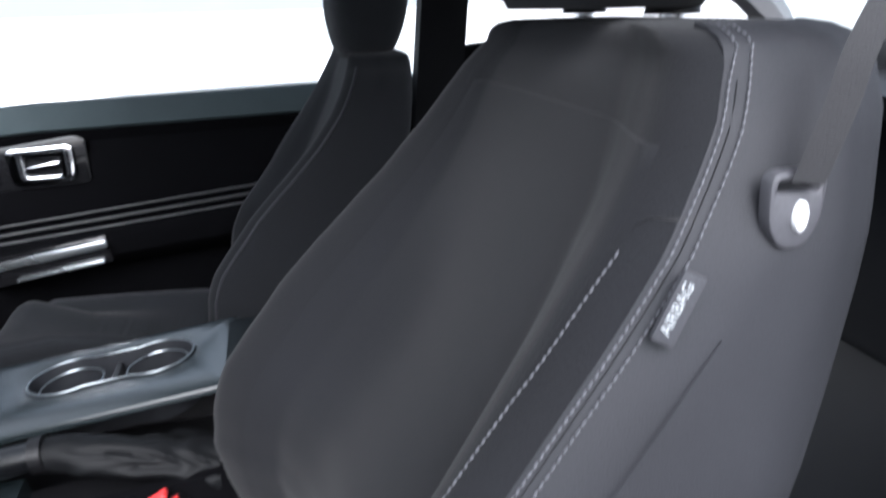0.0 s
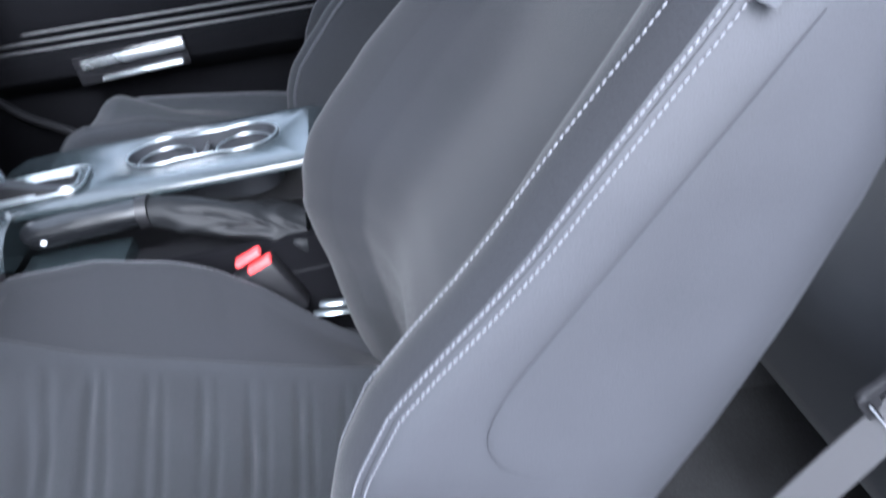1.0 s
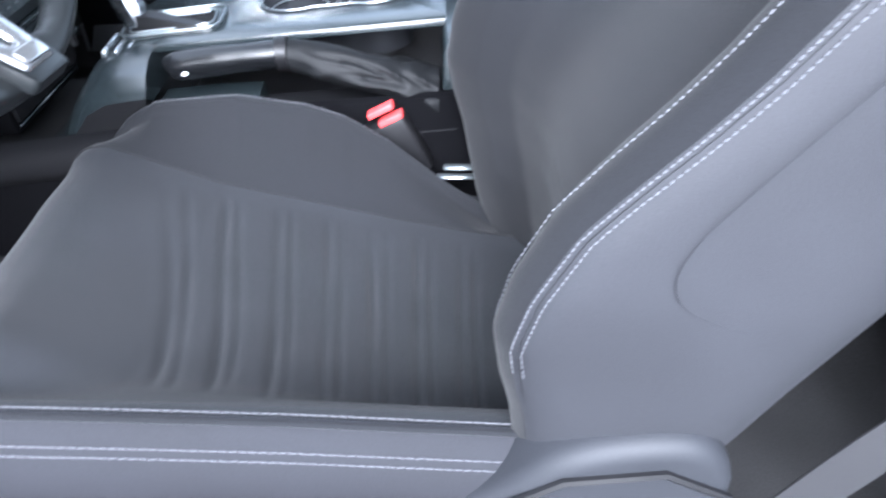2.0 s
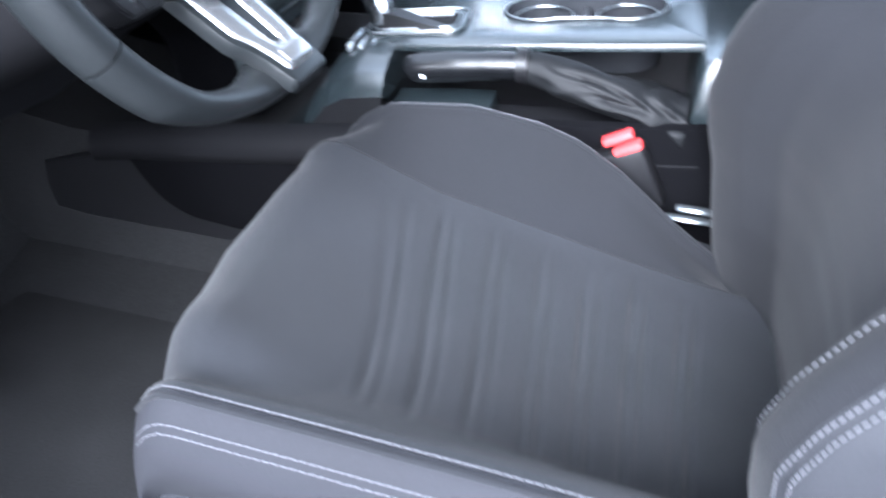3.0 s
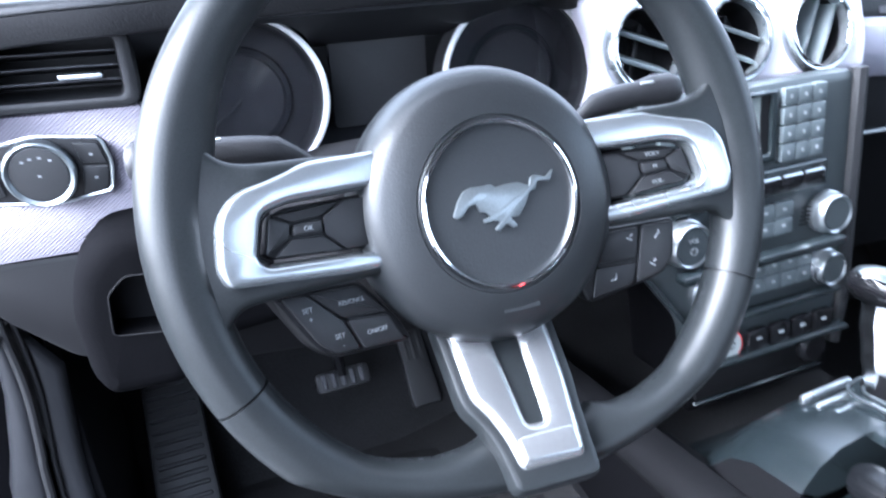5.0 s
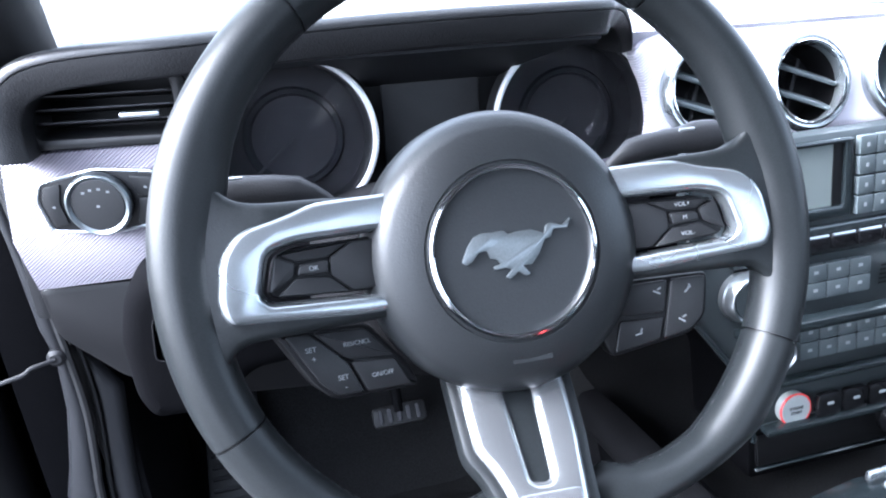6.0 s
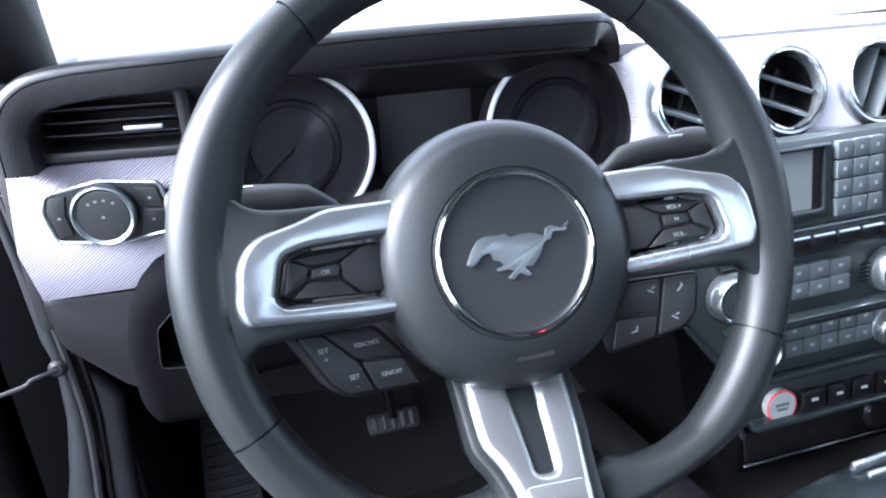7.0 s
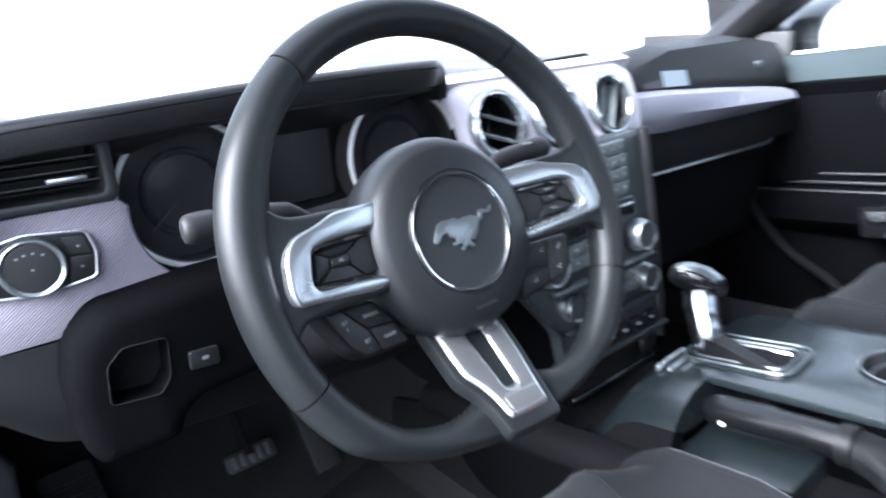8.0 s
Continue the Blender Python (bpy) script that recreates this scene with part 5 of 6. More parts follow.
for i, x in enumerate(vx):
    vm = vpm @ Matrix.Translation((x, VZ, 0.0))
    v = part("round_vent", lathe([(0.0356, -0.004), (0.0360, 0.002), (0.037, 0.008), (0.0415, 0.009), (0.0445, 0.005), (0.0455, -0.004)], 48, vm, caps=False), SILVER, dash, "round silver air vent")
    part("vent_throat", lathe([(0.0345, -0.05), (0.0354, -0.0035)], 40, vm, caps=False), BLACK, v)
    part("vent_ring", torus(0.0373, 0.0016, vm @ Matrix.Translation((0, 0, 0.0085)), 48), CHROME, v, "chrome vent ring")
    part("vent_bowl", plate(circle(0, 0, 0.036, 32), 0.004, 0, m=vm @ Matrix.Translation((0, 0, -0.034))), BLACK, v)
    rot = Matrix.Rotation(radians(-20 if i < 2 else 65), 4, "Z")
    for y in (-0.0115, 0.0115):
        hw = math.sqrt(0.0345 ** 2 - y * y)
        b = box((2 * hw, 0.0042, 0.022), (0, y, -0.009), 0.0012, 1, Matrix.Rotation(radians(25), 3, "X"))
        bmesh.ops.transform(b, matrix=vm @ rot, verts=b.verts)
        part("vent_vane", b, STACK, v)
    b = box((0.004, 0.052, 0.012), (0, 0, -0.022), 0.001, 1)
    bmesh.ops.transform(b, matrix=vm @ rot, verts=b.verts)
    part("vent_vane", b, GREYP, v)

# passenger side
part("passenger_pad", loft([[(x, 0.272, zl), (x, 0.275, zl + 0.016), (x, 0.286, zt - 0.012), (x, 0.33, zt - 0.003), (x, 0.46, zt - 0.026), (x, 0.46, 0.56), (x, 0.29, 0.56)] for x, zl, zt in ((0.168, 0.632, 0.660), (0.20, 0.634, 0.676), (0.30, 0.628, 0.697), (0.52, 0.606, 0.697), (0.63, 0.598, 0.684), (0.665, 0.594, 0.66))]), PADTOP, dash, "grained black passenger dash pad", angle=50)
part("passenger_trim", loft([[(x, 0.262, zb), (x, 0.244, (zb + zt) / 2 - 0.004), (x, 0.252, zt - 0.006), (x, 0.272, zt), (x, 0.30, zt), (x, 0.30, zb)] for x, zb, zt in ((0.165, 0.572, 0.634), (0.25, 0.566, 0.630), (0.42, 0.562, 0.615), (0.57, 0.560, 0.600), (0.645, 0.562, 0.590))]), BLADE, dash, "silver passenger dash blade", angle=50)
part("glovebox_lid", loft([[(x, 0.268, 0.572), (x, 0.258, 0.545), (x, 0.262, 0.505), (x, 0.30, 0.500), (x, 0.34, 0.30), (x, 0.42, 0.25), (x, 0.44, 0.572)] for x in (0.15, 0.20, 0.60, 0.69)]), MATTE, dash, "black glovebox and lower dash", angle=40)
part("glovebox_strip", tube([(0.17, 0.254, 0.508), (0.40, 0.254, 0.504), (0.54, 0.256, 0.500), (0.59, 0.262, 0.502)], 0.006, 8, squash=0.6), CONSOLE, dash, "satin strip along the glovebox")
lm = facing(0.274, 0.2772, 0.6430, 20) @ Matrix.Rotation(radians(-4), 4, "Z")
lab = part("warning_label", plate([(-0.058, -0.0135), (0.058, -0.0135), (0.058, 0.0135), (-0.058, 0.0135)], 0.001, 0, m=lm @ Matrix.Translation((0, 0, 0.003))), TAG, dash, "pale printed warning label")
part("label_print", plate([(-0.008, -0.0125), (0.055, -0.0125), (0.055, 0.0125), (-0.008, 0.0125)], 0.0008, 0, m=lm @ Matrix.Translation((0, 0, 0.0042))), BLUEP, lab)
part("passenger_switch", box((0.02, 0.008, 0.012), (0.560, 0.281, 0.640), 0.002), EMBLEM, dash)
for s in (-1, 1):
    part("dash_end", box((0.02, 0.34, 0.22), (s * 0.707, 0.46, 0.58), 0.008), DASH, dash)
for ob in dash.children_recursive:
    for v in ob.data.vertices:
        v.co.y += 0.20 * max(0.0, -0.560 - v.co.x)
tw = thing("tweeter", "small round speaker grille on the windscreen pillar", "speaker")
part("grille", lathe([(0.0, 0.0), (0.028, 0.0), (0.028, 0.006), (0.022, 0.011), (0.0, 0.013)], 24, facing(-0.645, 0.34, 0.785, 20)), GREYP, tw)

# ---- centre stack ----
ck = thing("centre_stack", "teal-grey radio and climate control stack with silver knobs", "radio", at=(-0.008, 0.011, -0.007))
SM = facing(0, 0.182, 0.45, 6)
ZC = 0.45
E2 = lambda pts: [(x, z - ZC) for x, z in pts]
part("stack_body", plate(E2(rounded([(-0.138, 0.588), (0.122, 0.588), (0.122, 0.34), (0.115, 0.306), (-0.073, 0.306), (-0.078, 0.36), (-0.138, 0.44)], 0.012)), 0.020, 0.006, m=SM @ Matrix.Translation((0, 0, -0.006))), SHELL, ck, "grey plastic stack housing")
part("stack_core", plate(E2(rounded([(-0.120, 0.585), (0.112, 0.585), (0.112, 0.34), (0.105, 0.262), (-0.060, 0.262), (-0.066, 0.36), (-0.120, 0.435)], 0.012)), 0.10, 0.004, m=SM @ Matrix.Translation((0, 0, -0.0262))), DOORTRIM, ck, "black back of the stack")
part("stack_edge", tube([SM @ Vector((x, z - ZC, -0.003)) for x, z in ((-0.140, 0.588), (-0.140, 0.44), (-0.079, 0.36), (-0.074, 0.30))], 0.003, 6), CONSOLE, ck)
part("stack_flank", tube([SM @ Vector((x, z - ZC, -0.006)) for x, z in ((0.126, 0.588), (0.126, 0.34), (0.118, 0.29))], 0.008, 8), DASH, ck)


def key(x0, x1, z0, z1, lift, material=STACK, r=0.0015, name="key"):
    part(name, plate(E2(rounded([(x0, z0), (x1, z0), (x1, z1), (x0, z1)], r, 2)), 0.006, 0.0009, m=SM @ Matrix.Translation((0, 0, lift))), material, ck)


scr = rounded([(-0.075, 0.510), (0.020, 0.510), (0.020, 0.582), (-0.075, 0.582)], 0.003, 2)
scr_hole = rounded([(-0.068, 0.521), (0.012, 0.521), (0.012, 0.577), (-0.068, 0.577)], 0.002, 2)
part("screen_frame", plate(E2(scr), 0.008, 0.002, [E2(scr_hole)], SM), CONSOLE, ck, "grey screen surround")
part("screen", plate(E2(scr_hole), 0.001, 0, m=SM @ Matrix.Translation((0, 0, -0.0045))), SCREEN, ck, "pale blank radio display")
# flat black strip painted as shade on the display's right end
part("screen_shade", plate(E2([(0.002, 0.521), (0.0115, 0.521), (0.0115, 0.577), (0.002, 0.577)]), 0.001, 0, m=SM @ Matrix.Translation((0, 0, -0.0036))), BLACK, ck)


def key_mark(x, z, w, h, lift):
    b = box((w, h, 0.0003), (x, z - ZC, lift), 0)
    bmesh.ops.transform(b, matrix=SM, verts=b.verts)
    part("key_symbol", b, DIM, ck)


for i in range(3):
    for j in range(4):
        x0, z0 = 0.0245 + i * 0.0178, 0.5105 + j * 0.018
        key(x0, x0 + 0.0168, z0, z0 + 0.0168, 0.0015)
        key_mark(x0 + 0.0084, z0 + 0.0084, 0.0028, 0.0036, 0.0017)
for i in range(2):
    for j in range(4):
        key(-0.116 + i * 0.0178, -0.0995 + i * 0.0178, 0.5105 + j * 0.018, 0.527 + j * 0.018, 0.0015)
part("ledge", plate(E2(rounded([(-0.10, 0.478), (0.085, 0.478), (0.085, 0.505), (-0.10, 0.505)], 0.003)), 0.01, 0.002, m=SM @ Matrix.Translation((0, 0, 0.0015))), CONSOLE, ck)
for i in range(6):
    key(-0.088 + i * 0.0275, -0.0625 + i * 0.0275, 0.484, 0.4965, 0.0075, GLOSS, 0.004)
    part("key_edge", tube([SM @ Vector((-0.0865 + i * 0.0275, 0.4975 - ZC, 0.0068)), SM @ Vector((-0.064 + i * 0.0275, 0.4975 - ZC, 0.0068))], 0.0013, 6), SILVER, ck)
for i in range(5):
    part("speaker_slot", box((0.012, 0.0006, 0.0018), (0.0585, 0.1795, 0.441 + i * 0.0045), 0), BLACK, ck)
for i in range(4):
    for j in range(2):
        key(-0.052 + i * 0.0235, -0.0295 + i * 0.0235, 0.437 + j * 0.017, 0.453 + j * 0.017, 0.004)
        key_mark(-0.041 + i * 0.0235, 0.446 + j * 0.017, 0.0045, 0.003, 0.0042)
part("shelf_ridge", box((0.20, 0.016, 0.010), (-0.005, 0.164, 0.424), 0.003), CONSOLE, ck)
part("shelf_ridge", box((0.185, 0.012, 0.006), (0.010, 0.164, 0.366), 0.002), CONSOLE, ck)
for i in range(5):
    for j in range(2):
        key(-0.030 + i * 0.0205, -0.0105 + i * 0.0205, 0.378 + j * 0.018, 0.395 + j * 0.018, 0.003)
        key_mark(-0.020 + i * 0.0205, 0.387 + j * 0.018, 0.0045, 0.003, 0.0032)
for i in range(4):
    key(-0.013 + i * 0.029, 0.013 + i * 0.029, 0.318, 0.341, 0.009, GLOSS, 0.005, "toggle")
    key_mark(0.0 + i * 0.029, 0.331, 0.007, 0.003, 0.0093)
part("shelf_ridge", box((0.19, 0.014, 0.006), (0.025, 0.162, 0.316), 0.002), CONSOLE, ck)


def dial(x, z, r, lit):
    dm = SM @ Matrix.Translation((x, z - ZC, 0))
    d = part("dial", lathe([(r * 1.06, -0.004), (r * 1.06, 0.003), (r, 0.004), (r * 0.97, 0.0125), (r * 0.90, 0.0145), (r * 0.80, 0.0125), (0, 0.0125)], 40, dm), SILVER, ck, "satin silver control knob")
    part("dial_face", lathe([(0.0, 0.0125), (r * 0.80, 0.0125), (r * 0.77, 0.0140), (0, 0.0140)], 32, dm), SHELL, d)
    if lit:
        text("VOL", r * 0.28, dm @ Matrix.Translation((0, r * 0.25, 0.0143)), DIM, d)
        part("power_symbol", torus(r * 0.16, 0.0004, dm @ Matrix.Translation((0, -r * 0.2, 0.0143)), 16, 4), DIM, d)


dial(-0.088, 0.452, 0.0225, True)
dial(0.089, 0.448, 0.021, False)
dial(0.090, 0.388, 0.0185, False)
dial(-0.060, 0.394, 0.0185, False)
bmn = SM @ Matrix.Translation((-0.034, 0.329 - ZC, 0))
sbt = part("start_button", lathe([(0.0, -0.004), (0.0165, -0.004), (0.0165, 0.0035), (0.0150, 0.0050), (0.0, 0.0050)], 32, bmn), BUTTONFACE, ck, "round pale start button")
part("start_ring", torus(0.0160, 0.0011, bmn @ Matrix.Translation((0, 0, 0.0038)), 32, 6), RED, sbt, "thin red ring")
text("ENGINE", 0.0042, bmn @ Matrix.Translation((0, 0.002, 0.0053)), GREYP, sbt)
text("START", 0.0042, bmn @ Matrix.Translation((0, -0.003, 0.0053)), GREYP, sbt)
part("bin_body", plate(E2(rounded([(-0.074, 0.254), (0.116, 0.254), (0.120, 0.304), (-0.075, 0.304)], 0.006)), 0.030, 0.003, m=SM @ Matrix.Translation((0, 0, -0.010))), DOORTRIM, ck, "black storage bin surround")
part("storage_lid", plate(E2(rounded([(-0.066, 0.267), (0.108, 0.267), (0.112, 0.300), (-0.068, 0.300)], 0.004)), 0.008, 0.002, m=SM @ Matrix.Translation((0, 0, -0.007))), BLACK, ck, "black storage bin lid")
part("bin_ridge", box((0.176, 0.006, 0.003), (0.020, 0.172, 0.2635), 0.001, 1), CONSOLE, ck)
part("bin_ridge", box((0.170, 0.006, 0.003), (0.020, 0.175, 0.3135), 0.001, 1), STACK, ck)
part("usb_socket", box((0.010, 0.004, 0.005), (-0.050, 0.176, 0.300), 0.001, 1), GREYP, ck)
part("power_socket", lathe([(0.0, 0.0), (0.018, 0.0), (0.018, 0.006), (0.014, 0.010), (0, 0.010)], 24, SM @ Matrix.Translation((0.085, 0.292 - ZC, -0.006))), GLOSS, ck)

# ---- centre console ----
cs = thing("centre_console", "satin grey centre console with cup holders", "console", at=(-0.009, 0.002, 0.006))


def ctop(y):
    return interp(y, [-0.36, -0.33, -0.11, 0.0, 0.035, 0.06, 0.085, 0.115, 0.16], [0.396, 0.392, 0.370, 0.357, 0.351, 0.337, 0.305, 0.255, 0.215])


sect = lambda y, x0: [(x0 - 0.018, y, 0.10), (x0 - 0.017, y, ctop(y) - 0.10), (x0 - 0.012, y, ctop(y) - 0.065), (x0 - 0.003, y, ctop(y) - 0.037), (x0 + 0.011, y, ctop(y) - 0.017), (x0 + 0.030, y, ctop(y) - 0.005), (x0 + 0.055, y, ctop(y)), (0.115, y, ctop(y)), (0.128, y, ctop(y) - 0.01), (0.135, y, ctop(y) - 0.05), (0.135, y, 0.10)]
NOSE = (0.165, 0.14, 0.115, 0.10, 0.085, 0.072, 0.06, 0.048, 0.035, 0.02, 0.0, -0.012)
part("console_front", loft([sect(y, -0.128)[3:9] + [(0.128, y, ctop(y) - 0.045), (-0.118, y, ctop(y) - 0.048)] for y in NOSE]), CONSOLE, cs, "satin grey console nose", angle=60)
# side of the same nose, its shade put in as a darker material
part("nose_side", loft([sect(y, -0.128)[:4] + [(-0.116, y, ctop(y) - 0.044), (-0.10, y, 0.10)] for y in NOSE]), MATTE, cs, "nose flank, coloured dark for its shade", angle=60)
tops = rounded([(-0.066, -0.0), (0.122, -0.0), (0.122, -0.36), (-0.066, -0.36)], 0.006)
lean = math.degrees(math.atan2(0.392 - 0.357, 0.33))
TM = Matrix.Translation((0, 0.0, 0.357)) @ Matrix.Rotation(radians(-lean), 4, "X")
eight = [(0.045 + 0.043 * math.cos(radians(a)), -0.263 + 0.046 * math.sin(radians(a))) for a in range(150, 391, 12)] + [(0.045 + 0.043 * math.cos(radians(a)), -0.163 + 0.046 * math.sin(radians(a))) for a in range(-30, 211, 12)]
part("console_top", plate(tops, 0.009, 0.005, [eight], TM), CONSOLE, cs, "satin grey console top")
part("cup_bezel", tube([TM @ Vector((x, y, 0.0012)) for x, y in eight], 0.0013, 8, closed=True), EMBLEM, cs, "satin silver cup holder bezel")
cup_in = [[TM @ Vector((0.045 + (x - 0.045) * k, -0.213 + (y + 0.213) * k, z)) for x, y in eight] for k, z in ((1.0, 0.0), (0.97, -0.03), (0.93, -0.065))]
part("cup_well", loft([[(p.x, p.y, p.z) for p in l] for l in cup_in] + [[TM @ Vector((0.045, -0.213, -0.065))] * len(eight)], caps=False), SHIELD, cs, "dark twin cup holder well")
part("cup_rest", box((0.05, 0.008, 0.03), TM @ Vector((0.045, -0.213, -0.022)), 0.003), GREYP, cs)
for cy in (-0.263, -0.163):
    part("cup_ring", torus(0.036, 0.0012, TM @ Matrix.Translation((0.045, cy, -0.010)), 40, 6), EMBLEM, cs, "thin silver ring inside the cup holder")
# near-black colour carries the shade between seat and console
part("console_wall", loft([[(-0.150, y, 0.10), (-0.150, y, ctop(y) - 0.082), (-0.146, y, ctop(y) - 0.058), (-0.138, y, ctop(y) - 0.055), (-0.132, y, ctop(y) - 0.075), (-0.132, y, 0.10)] for y in (-0.012, -0.10, -0.20, -0.30, -0.36, -0.60)]), DOORTRIM, cs, "console side wall, coloured dark for the shaded gap", angle=50)
part("wall_groove", tube([(-0.1505, y, ctop(y) - 0.098) for y in (0.0, -0.1, -0.2, -0.3, -0.36)], 0.0012, 5), MATTE, cs)
part("recess_floor", loft([[(-0.136, y, ctop(y) - 0.062 - d), (-0.062, y, ctop(y) - 0.058 - d), (-0.062, y, 0.12), (-0.136, y, 0.12)] for y, d in ((-0.012, 0.0), (-0.08, 0.0), (-0.130, 0.002), (-0.134, 0.02))]), CONSOLE, cs, "satin recess under the handbrake")
part("recess_rear", loft([[(-0.136, y, ctop(y) - 0.082), (-0.062, y, ctop(y) - 0.078), (-0.062, y, 0.12), (-0.136, y, 0.12)] for y in (-0.134, -0.25, -0.36)]), MATTE, cs, "dark rear of the handbrake recess")
part("console_core", box((0.18, 0.36, 0.12), (0.03, -0.19, 0.20), 0.01), BLACK, cs)
part("console_side", loft([[(0.135, y, 0.10), (0.135, y, ctop(y) - 0.02), (0.122, y, ctop(y) - 0.006), (0.10, y, ctop(y) - 0.02), (0.10, y, 0.10)] for y in (0.0, -0.15, -0.36)]), GREYP, cs)
arm_l = []
for y, k in ((-0.345, 0.0), (-0.348, 0.7), (-0.36, 1.0), (-0.45, 1.05), (-0.60, 1.0), (-0.64, 0.8)):
    arm_l.append([(-0.118, y, 0.30), (-0.122, y, 0.376 + 0.006 * k), (-0.11, y, 0.386 + 0.012 * k), (0.10, y, 0.386 + 0.012 * k), (0.115, y, 0.376 + 0.006 * k), (0.11, y, 0.30)])
part("armrest", loft(arm_l), CONSOLE, cs, "padded satin grey armrest lid", angle=50)
SPINE = ((0.50, 0.165), (0.36, 0.205), (0.20, 0.245), (0.11, 0.262), (0.03, 0.276), (-0.06, 0.280))
part("tunnel_core", loft([[(-0.150, y, 0.02), (-0.150, y, zt - 0.03), (-0.142, y, zt - 0.004), (-0.12, y, zt), (-0.12, y, 0.02)] for y, zt in SPINE]), BLACK, cs, angle=50)
BAND = ((0.385, 0.236), (0.33, 0.246), (0.20, 0.262), (0.11, 0.274), (0.03, 0.286), (-0.06, 0.290))
part("tunnel_band", loft([[(-0.150, y, zt - 0.045), (-0.166, y, zt - 0.040), (-0.171, y, zt - 0.026), (-0.168, y, zt - 0.010), (-0.158, y, zt), (-0.140, y, zt + 0.002)] for y, zt in BAND]), MATTE, cs, "dark moulded band along the tunnel", angle=60)
kick = rounded([(0.338, 0.218), (0.325, 0.185), (0.302, 0.148), (0.265, 0.124), (0.18, 0.116), (-0.06, 0.116), (-0.06, 0.262), (0.15, 0.240)], 0.02, 5)
SIDE_L = Matrix(((0, 0, -1, -0.164), (1, 0, 0, 0), (0, 1, 0, 0), (0, 0, 0, 1)))
part("tunnel_panel", plate(kick, 0.012, 0.004, m=SIDE_L, seg=3), DOORTRIM, cs, "black plastic tunnel panel with a curved edge", angle=50)

# gear selector
gs = thing("gear_selector", "chrome and black automatic gear selector on a silver gate", "gear lever", at=(-0.009, 0.002, 0.006))
gate = rounded([(-0.046, 0.038), (0.028, 0.044), (0.038, -0.076), (-0.038, -0.082)], 0.022, 7)
gate_hole = rounded([(-0.036, 0.030), (0.016, 0.034), (0.026, -0.066), (-0.028, -0.072)], 0.016, 6)
GMM = TM @ Matrix.Translation((0.0, 0.0, 0.0038))
part("gate_plate", plate(gate, 0.012, 0.002, [gate_hole], GMM), CONSOLE, gs, "satin grey gate plate")
part("gate_floor", plate(gate_hole, 0.004, 0, m=GMM @ Matrix.Translation((0, 0, -0.0026))), MATTE, gs, "black gate floor")
part("gate_trim", tube([GMM @ Vector((x, y, 0.001)) for x, y in gate], 0.0015, 6, closed=True), EMBLEM, gs, "polished silver gate trim")
part("gate_trim", tube([GMM @ Vector((x, y, 0.001)) for x, y in gate_hole], 0.0015, 6, closed=True), EMBLEM, gs)
part("gate_rail", tube([GMM @ Vector((0.010, 0.020, -0.001)), GMM @ Vector((0.017, -0.058, -0.001))], 0.0025, 8), CHROME, gs)
for x, y, w, d in ((-0.0470, 0.0480, 0.058, 0.0065), (-0.0430, 0.0350, 0.062, 0.0065), (-0.0380, 0.0220, 0.060, 0.0065)):
    part("gate_bar", box((w, d, 0.010), (x, y, 0.349), 0.0028, 2, Matrix.Rotation(radians(3), 3, "Z")), SILVER, gs, "bright silver ramp in front of the gate")
part("slider", loft([[(x - w, y, z0), (x - w * 0.7, y, z0 + h), (x + w * 0.7, y, z0 + h), (x + w, y, z0)] for x, y, w, h, z0 in ((-0.013, 0.036, 0.014, 0.010, 0.352), (-0.013, 0.026, 0.017, 0.024, 0.352), (-0.016, 0.004, 0.016, 0.021, 0.355), (-0.022, -0.030, 0.013, 0.011, 0.360), (-0.028, -0.066, 0.010, 0.003, 0.364))]), BLACK, gs, "black gate slider", angle=30)
part("lever", tube(catmull([(-0.013, 0.022, 0.352), (-0.010, 0.028, 0.378), (-0.001, 0.040, 0.400), (0.005, 0.046, 0.418)], 4), [0.0165] * 4 + [0.0180] * 4 + [0.0195] * 4 + [0.0205], 10), BRIGHT, gs, "polished silver lever shaft", angle=30)
kn, cap = [], []
K0, K1 = Vector((-0.003, 0.076, 0.432)), Vector((0.015, 0.020, 0.422))
for f, k in ((0.0, 0.35), (0.06, 0.75), (0.18, 0.98), (0.4, 1.05), (0.65, 1.0), (0.86, 0.82), (0.97, 0.5), (1.0, 0.2)):
    c = K0.lerp(K1, f)
    kn.append([c + Vector((0.0205 * k * math.cos(a), 0, 0.0170 * k * math.sin(a) - 0.0065 * k * math.cos(a) + 0.004 * math.sin(math.pi * f))) for a in [2 * math.pi * i / 20 for i in range(20)]])
part("knob", loft(kn), GLOSS, gs, "gloss black selector knob", angle=60)
for f, k in ((0.04, 0.4), (0.12, 0.85), (0.25, 1.0), (0.4, 1.06), (0.65, 1.01), (0.86, 0.80), (0.97, 0.4)):
    c = K0.lerp(K1, f) + Vector((0, 0, 0.0012))
    cap.append([c + Vector((0.0205 * k * math.cos(a), 0, 0.0170 * k * math.sin(a) - 0.0065 * k * math.cos(a) + 0.004 * math.sin(math.pi * f))) for a in [radians(30) + radians(120) * i / 12 for i in range(13)]])
part("knob_cap", loft(cap, closed=False), EMBLEM, gs, "bright satin knob cap", angle=60)

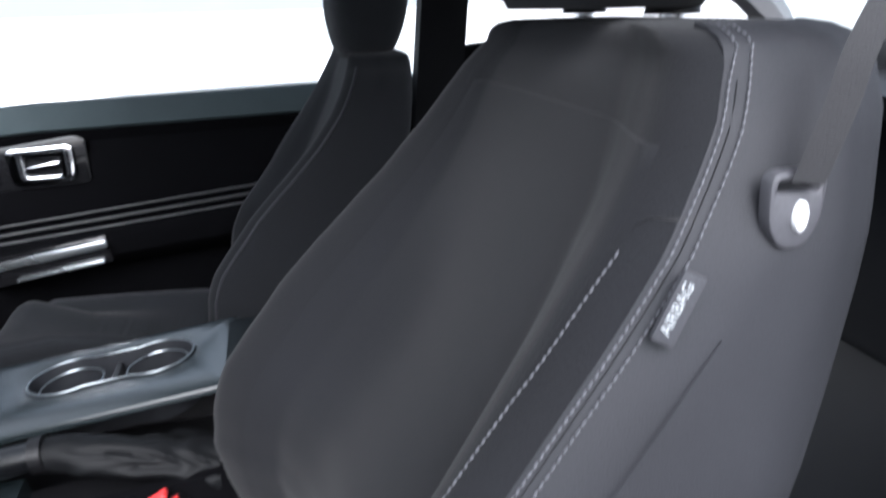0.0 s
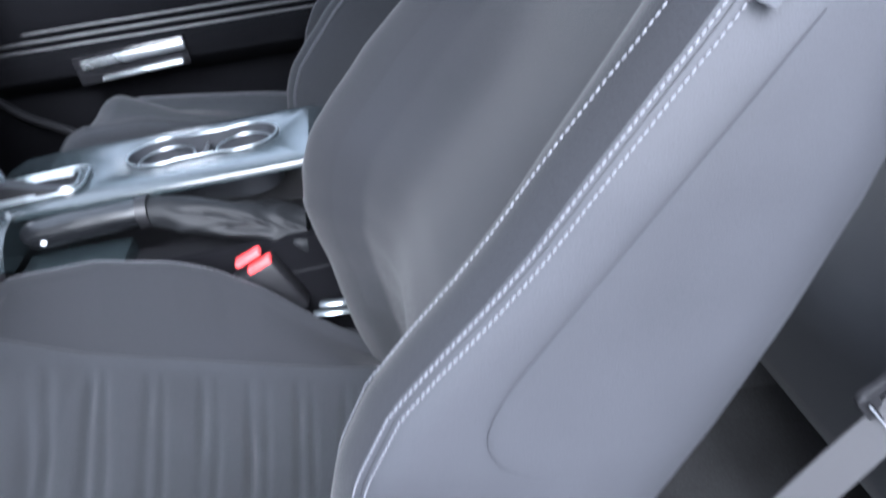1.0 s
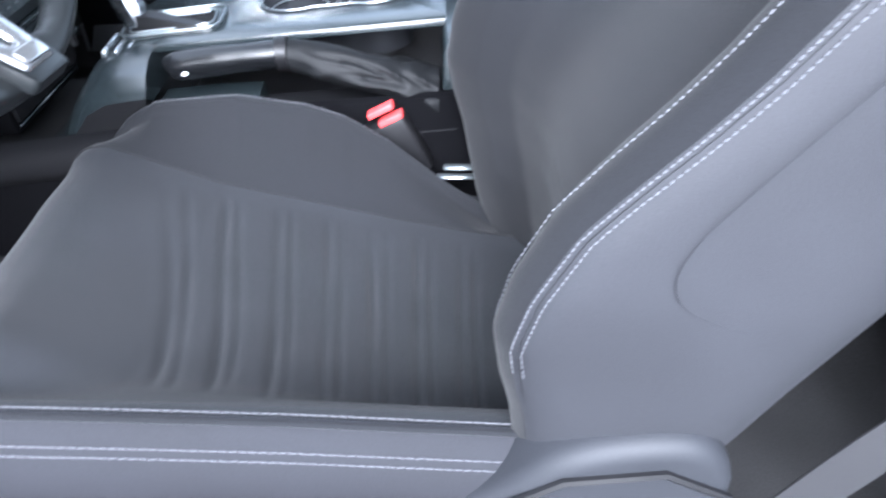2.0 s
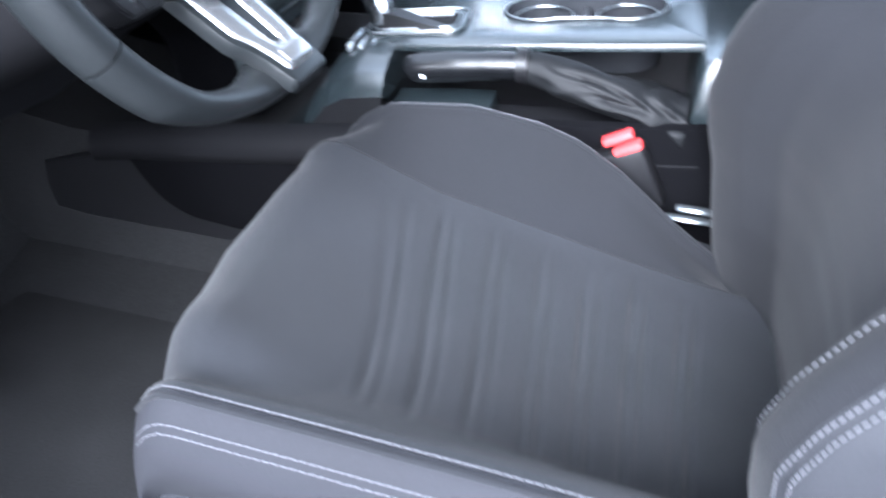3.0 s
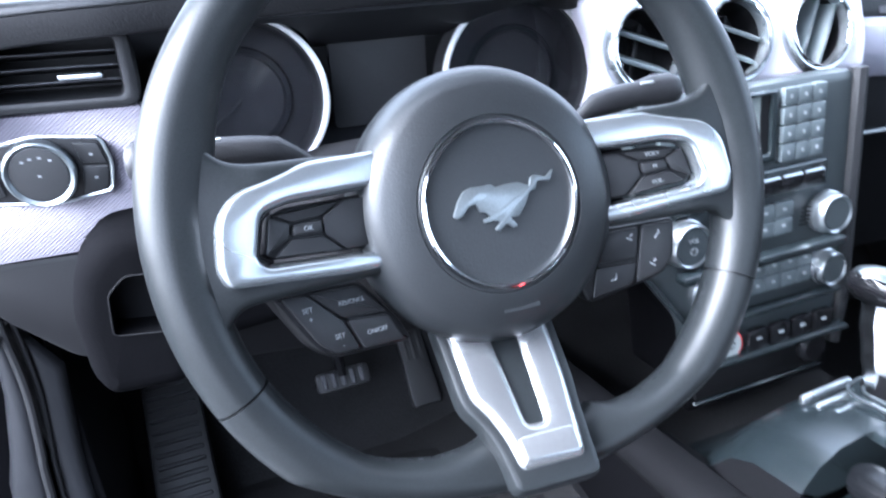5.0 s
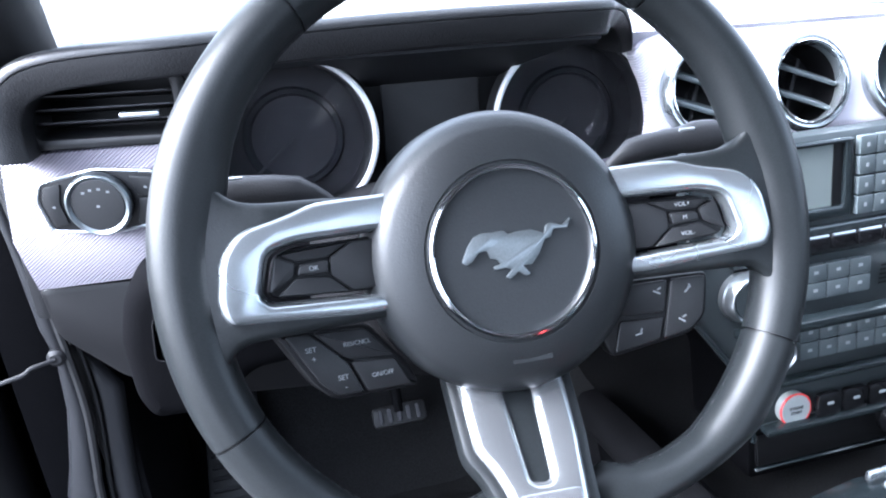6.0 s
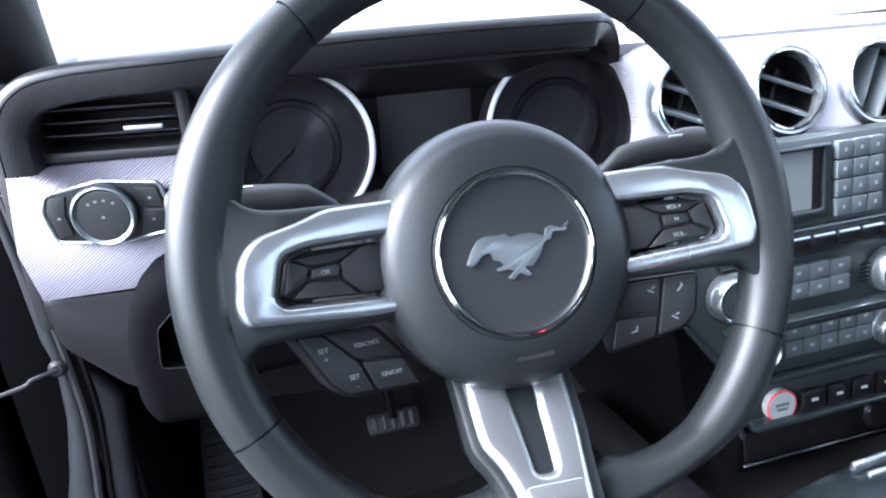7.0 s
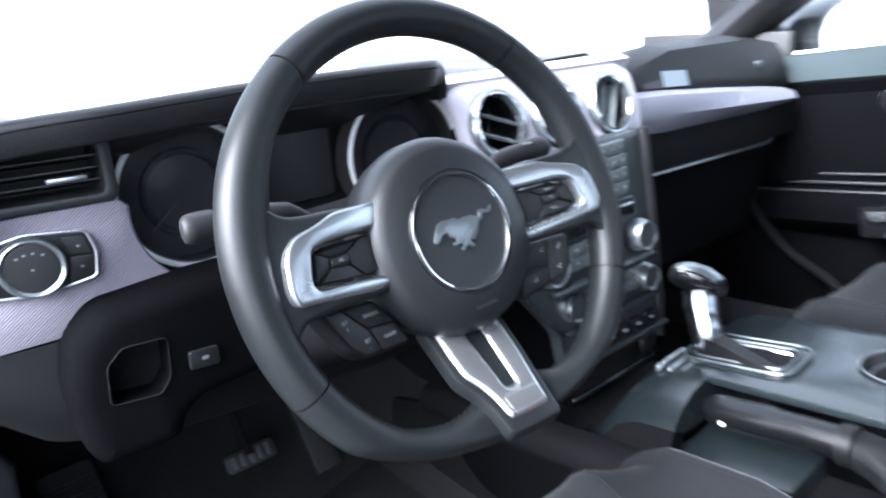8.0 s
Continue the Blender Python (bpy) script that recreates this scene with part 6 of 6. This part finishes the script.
# handbrake
hbk = thing("handbrake", "black leather handbrake lever with a wrinkled gaiter", "handbrake", at=(-0.010, 0.0, 0.008))
part("grip", tube(catmull([(-0.108, -0.040, 0.346), (-0.109, -0.052, 0.351), (-0.110, -0.11, 0.360), (-0.110, -0.165, 0.366)], 5), [0.010, 0.013, 0.015, 0.0155, 0.016] + [0.0165] * 5 + [0.0155] * 6, 16), GRIP, hbk, "black leather grip")
for x, y, z in ((-0.1185, -0.0455, 0.3555), (-0.1225, -0.0585, 0.3480)):
    part("grip_stud", lathe([(0.0, 0), (0.0032, 0), (0.0032, 0.003), (0.0, 0.004)], 12, Matrix.Translation((x, y, z)) @ Matrix.Rotation(radians(-60), 4, "Y")), WHITE, hbk, "small bright stud")
part("grip_collar", tube([(-0.110, -0.160, 0.366), (-0.110, -0.172, 0.367)], 0.0185, 14), BLACK, hbk)
gl = []
for i in range(41):
    f = i / 40
    c = Vector((-0.108, -0.168 - 0.170 * f, 0.364 - 0.040 * f ** 1.3))
    loop = []
    for j in range(56):
        a = 2 * math.pi * j / 56
        n1 = noise.noise(Vector((math.cos(a) * 1.2, math.sin(a) * 1.2, f * 2.2)))
        swell = 1 + min(1, 5 * f) * (0.06 * math.cos(3.0 * a + 2.5 * f + 3.0 * n1) + 0.08 * math.cos(19.0 * f + 2.5 * math.sin(a) + 7.0 * n1) + 0.24 * n1)
        loop.append(c + Vector(((0.0165 + 0.021 * f) * swell * math.cos(a), 0, (0.0165 + 0.006 * f) * swell * math.sin(a))))
    gl.append(loop)
part("gaiter", loft(gl), GAITER, hbk, "wrinkled black leather gaiter", angle=60)

# ---- pedals ----
pe = thing("brake_pedal", "black brake pedal with ribbed bright pad", "pedal")
pm = Matrix.Translation((-0.372, 0.58, 0.133)) @ Matrix.Rotation(radians(52), 4, "X")
part("pedal_pad", plate(rounded([(-0.040, -0.015), (0.040, -0.015), (0.040, 0.015), (-0.040, 0.015)], 0.008), 0.012, 0.003, m=pm), RUBBER, pe)
for i in range(5):
    b = box((0.007, 0.021, 0.004), (-0.028 + i * 0.014, 0, 0.001), 0.0015, 1)
    bmesh.ops.transform(b, matrix=pm, verts=b.verts)
    part("pedal_rib", b, GUIDE, pe)
part("pedal_arm", tube(catmull([(-0.372, 0.585, 0.133), (-0.372, 0.63, 0.21), (-0.372, 0.62, 0.36)], 4), 0.008, 8), MATTE, pe)
pa = thing("throttle_pedal", "long black throttle pedal with rubber ribs", "pedal")
pm = Matrix.Translation((-0.244, 0.625, 0.095)) @ Matrix.Rotation(radians(48), 4, "X")
part("pedal_pad", plate(rounded([(-0.024, -0.07), (0.024, -0.07), (0.020, 0.07), (-0.020, 0.07)], 0.008), 0.012, 0.003, m=pm), RUBBER, pa)
for i in range(3):
    b = box((0.005, 0.05, 0.004), (-0.012 + i * 0.012, 0.03, 0.001), 0.0015, 1)
    bmesh.ops.transform(b, matrix=pm, verts=b.verts)
    part("pedal_rib", b, RUBBER, pa)
part("pedal_arm", tube([(-0.252, 0.66, 0.14), (-0.252, 0.74, 0.34)], 0.008, 8), MATTE, pa)
fr = thing("footrest", "black ribbed rubber footrest beside the pedals", "footrest")
fm = Matrix.Translation((-0.610, 0.56, 0.125)) @ Matrix.Rotation(radians(40), 4, "X")
part("rest_pad", plate(rounded([(-0.040, -0.12), (0.040, -0.12), (0.036, 0.12), (-0.036, 0.12)], 0.01), 0.03, 0.004, m=fm), RUBBER, fr)
for i in range(13):
    b = box((0.062, 0.006, 0.005), (0, -0.10 + i * 0.016, 0.001), 0.0015, 1)
    bmesh.ops.transform(b, matrix=fm, verts=b.verts)
    part("rest_rib", b, GREYP, fr)
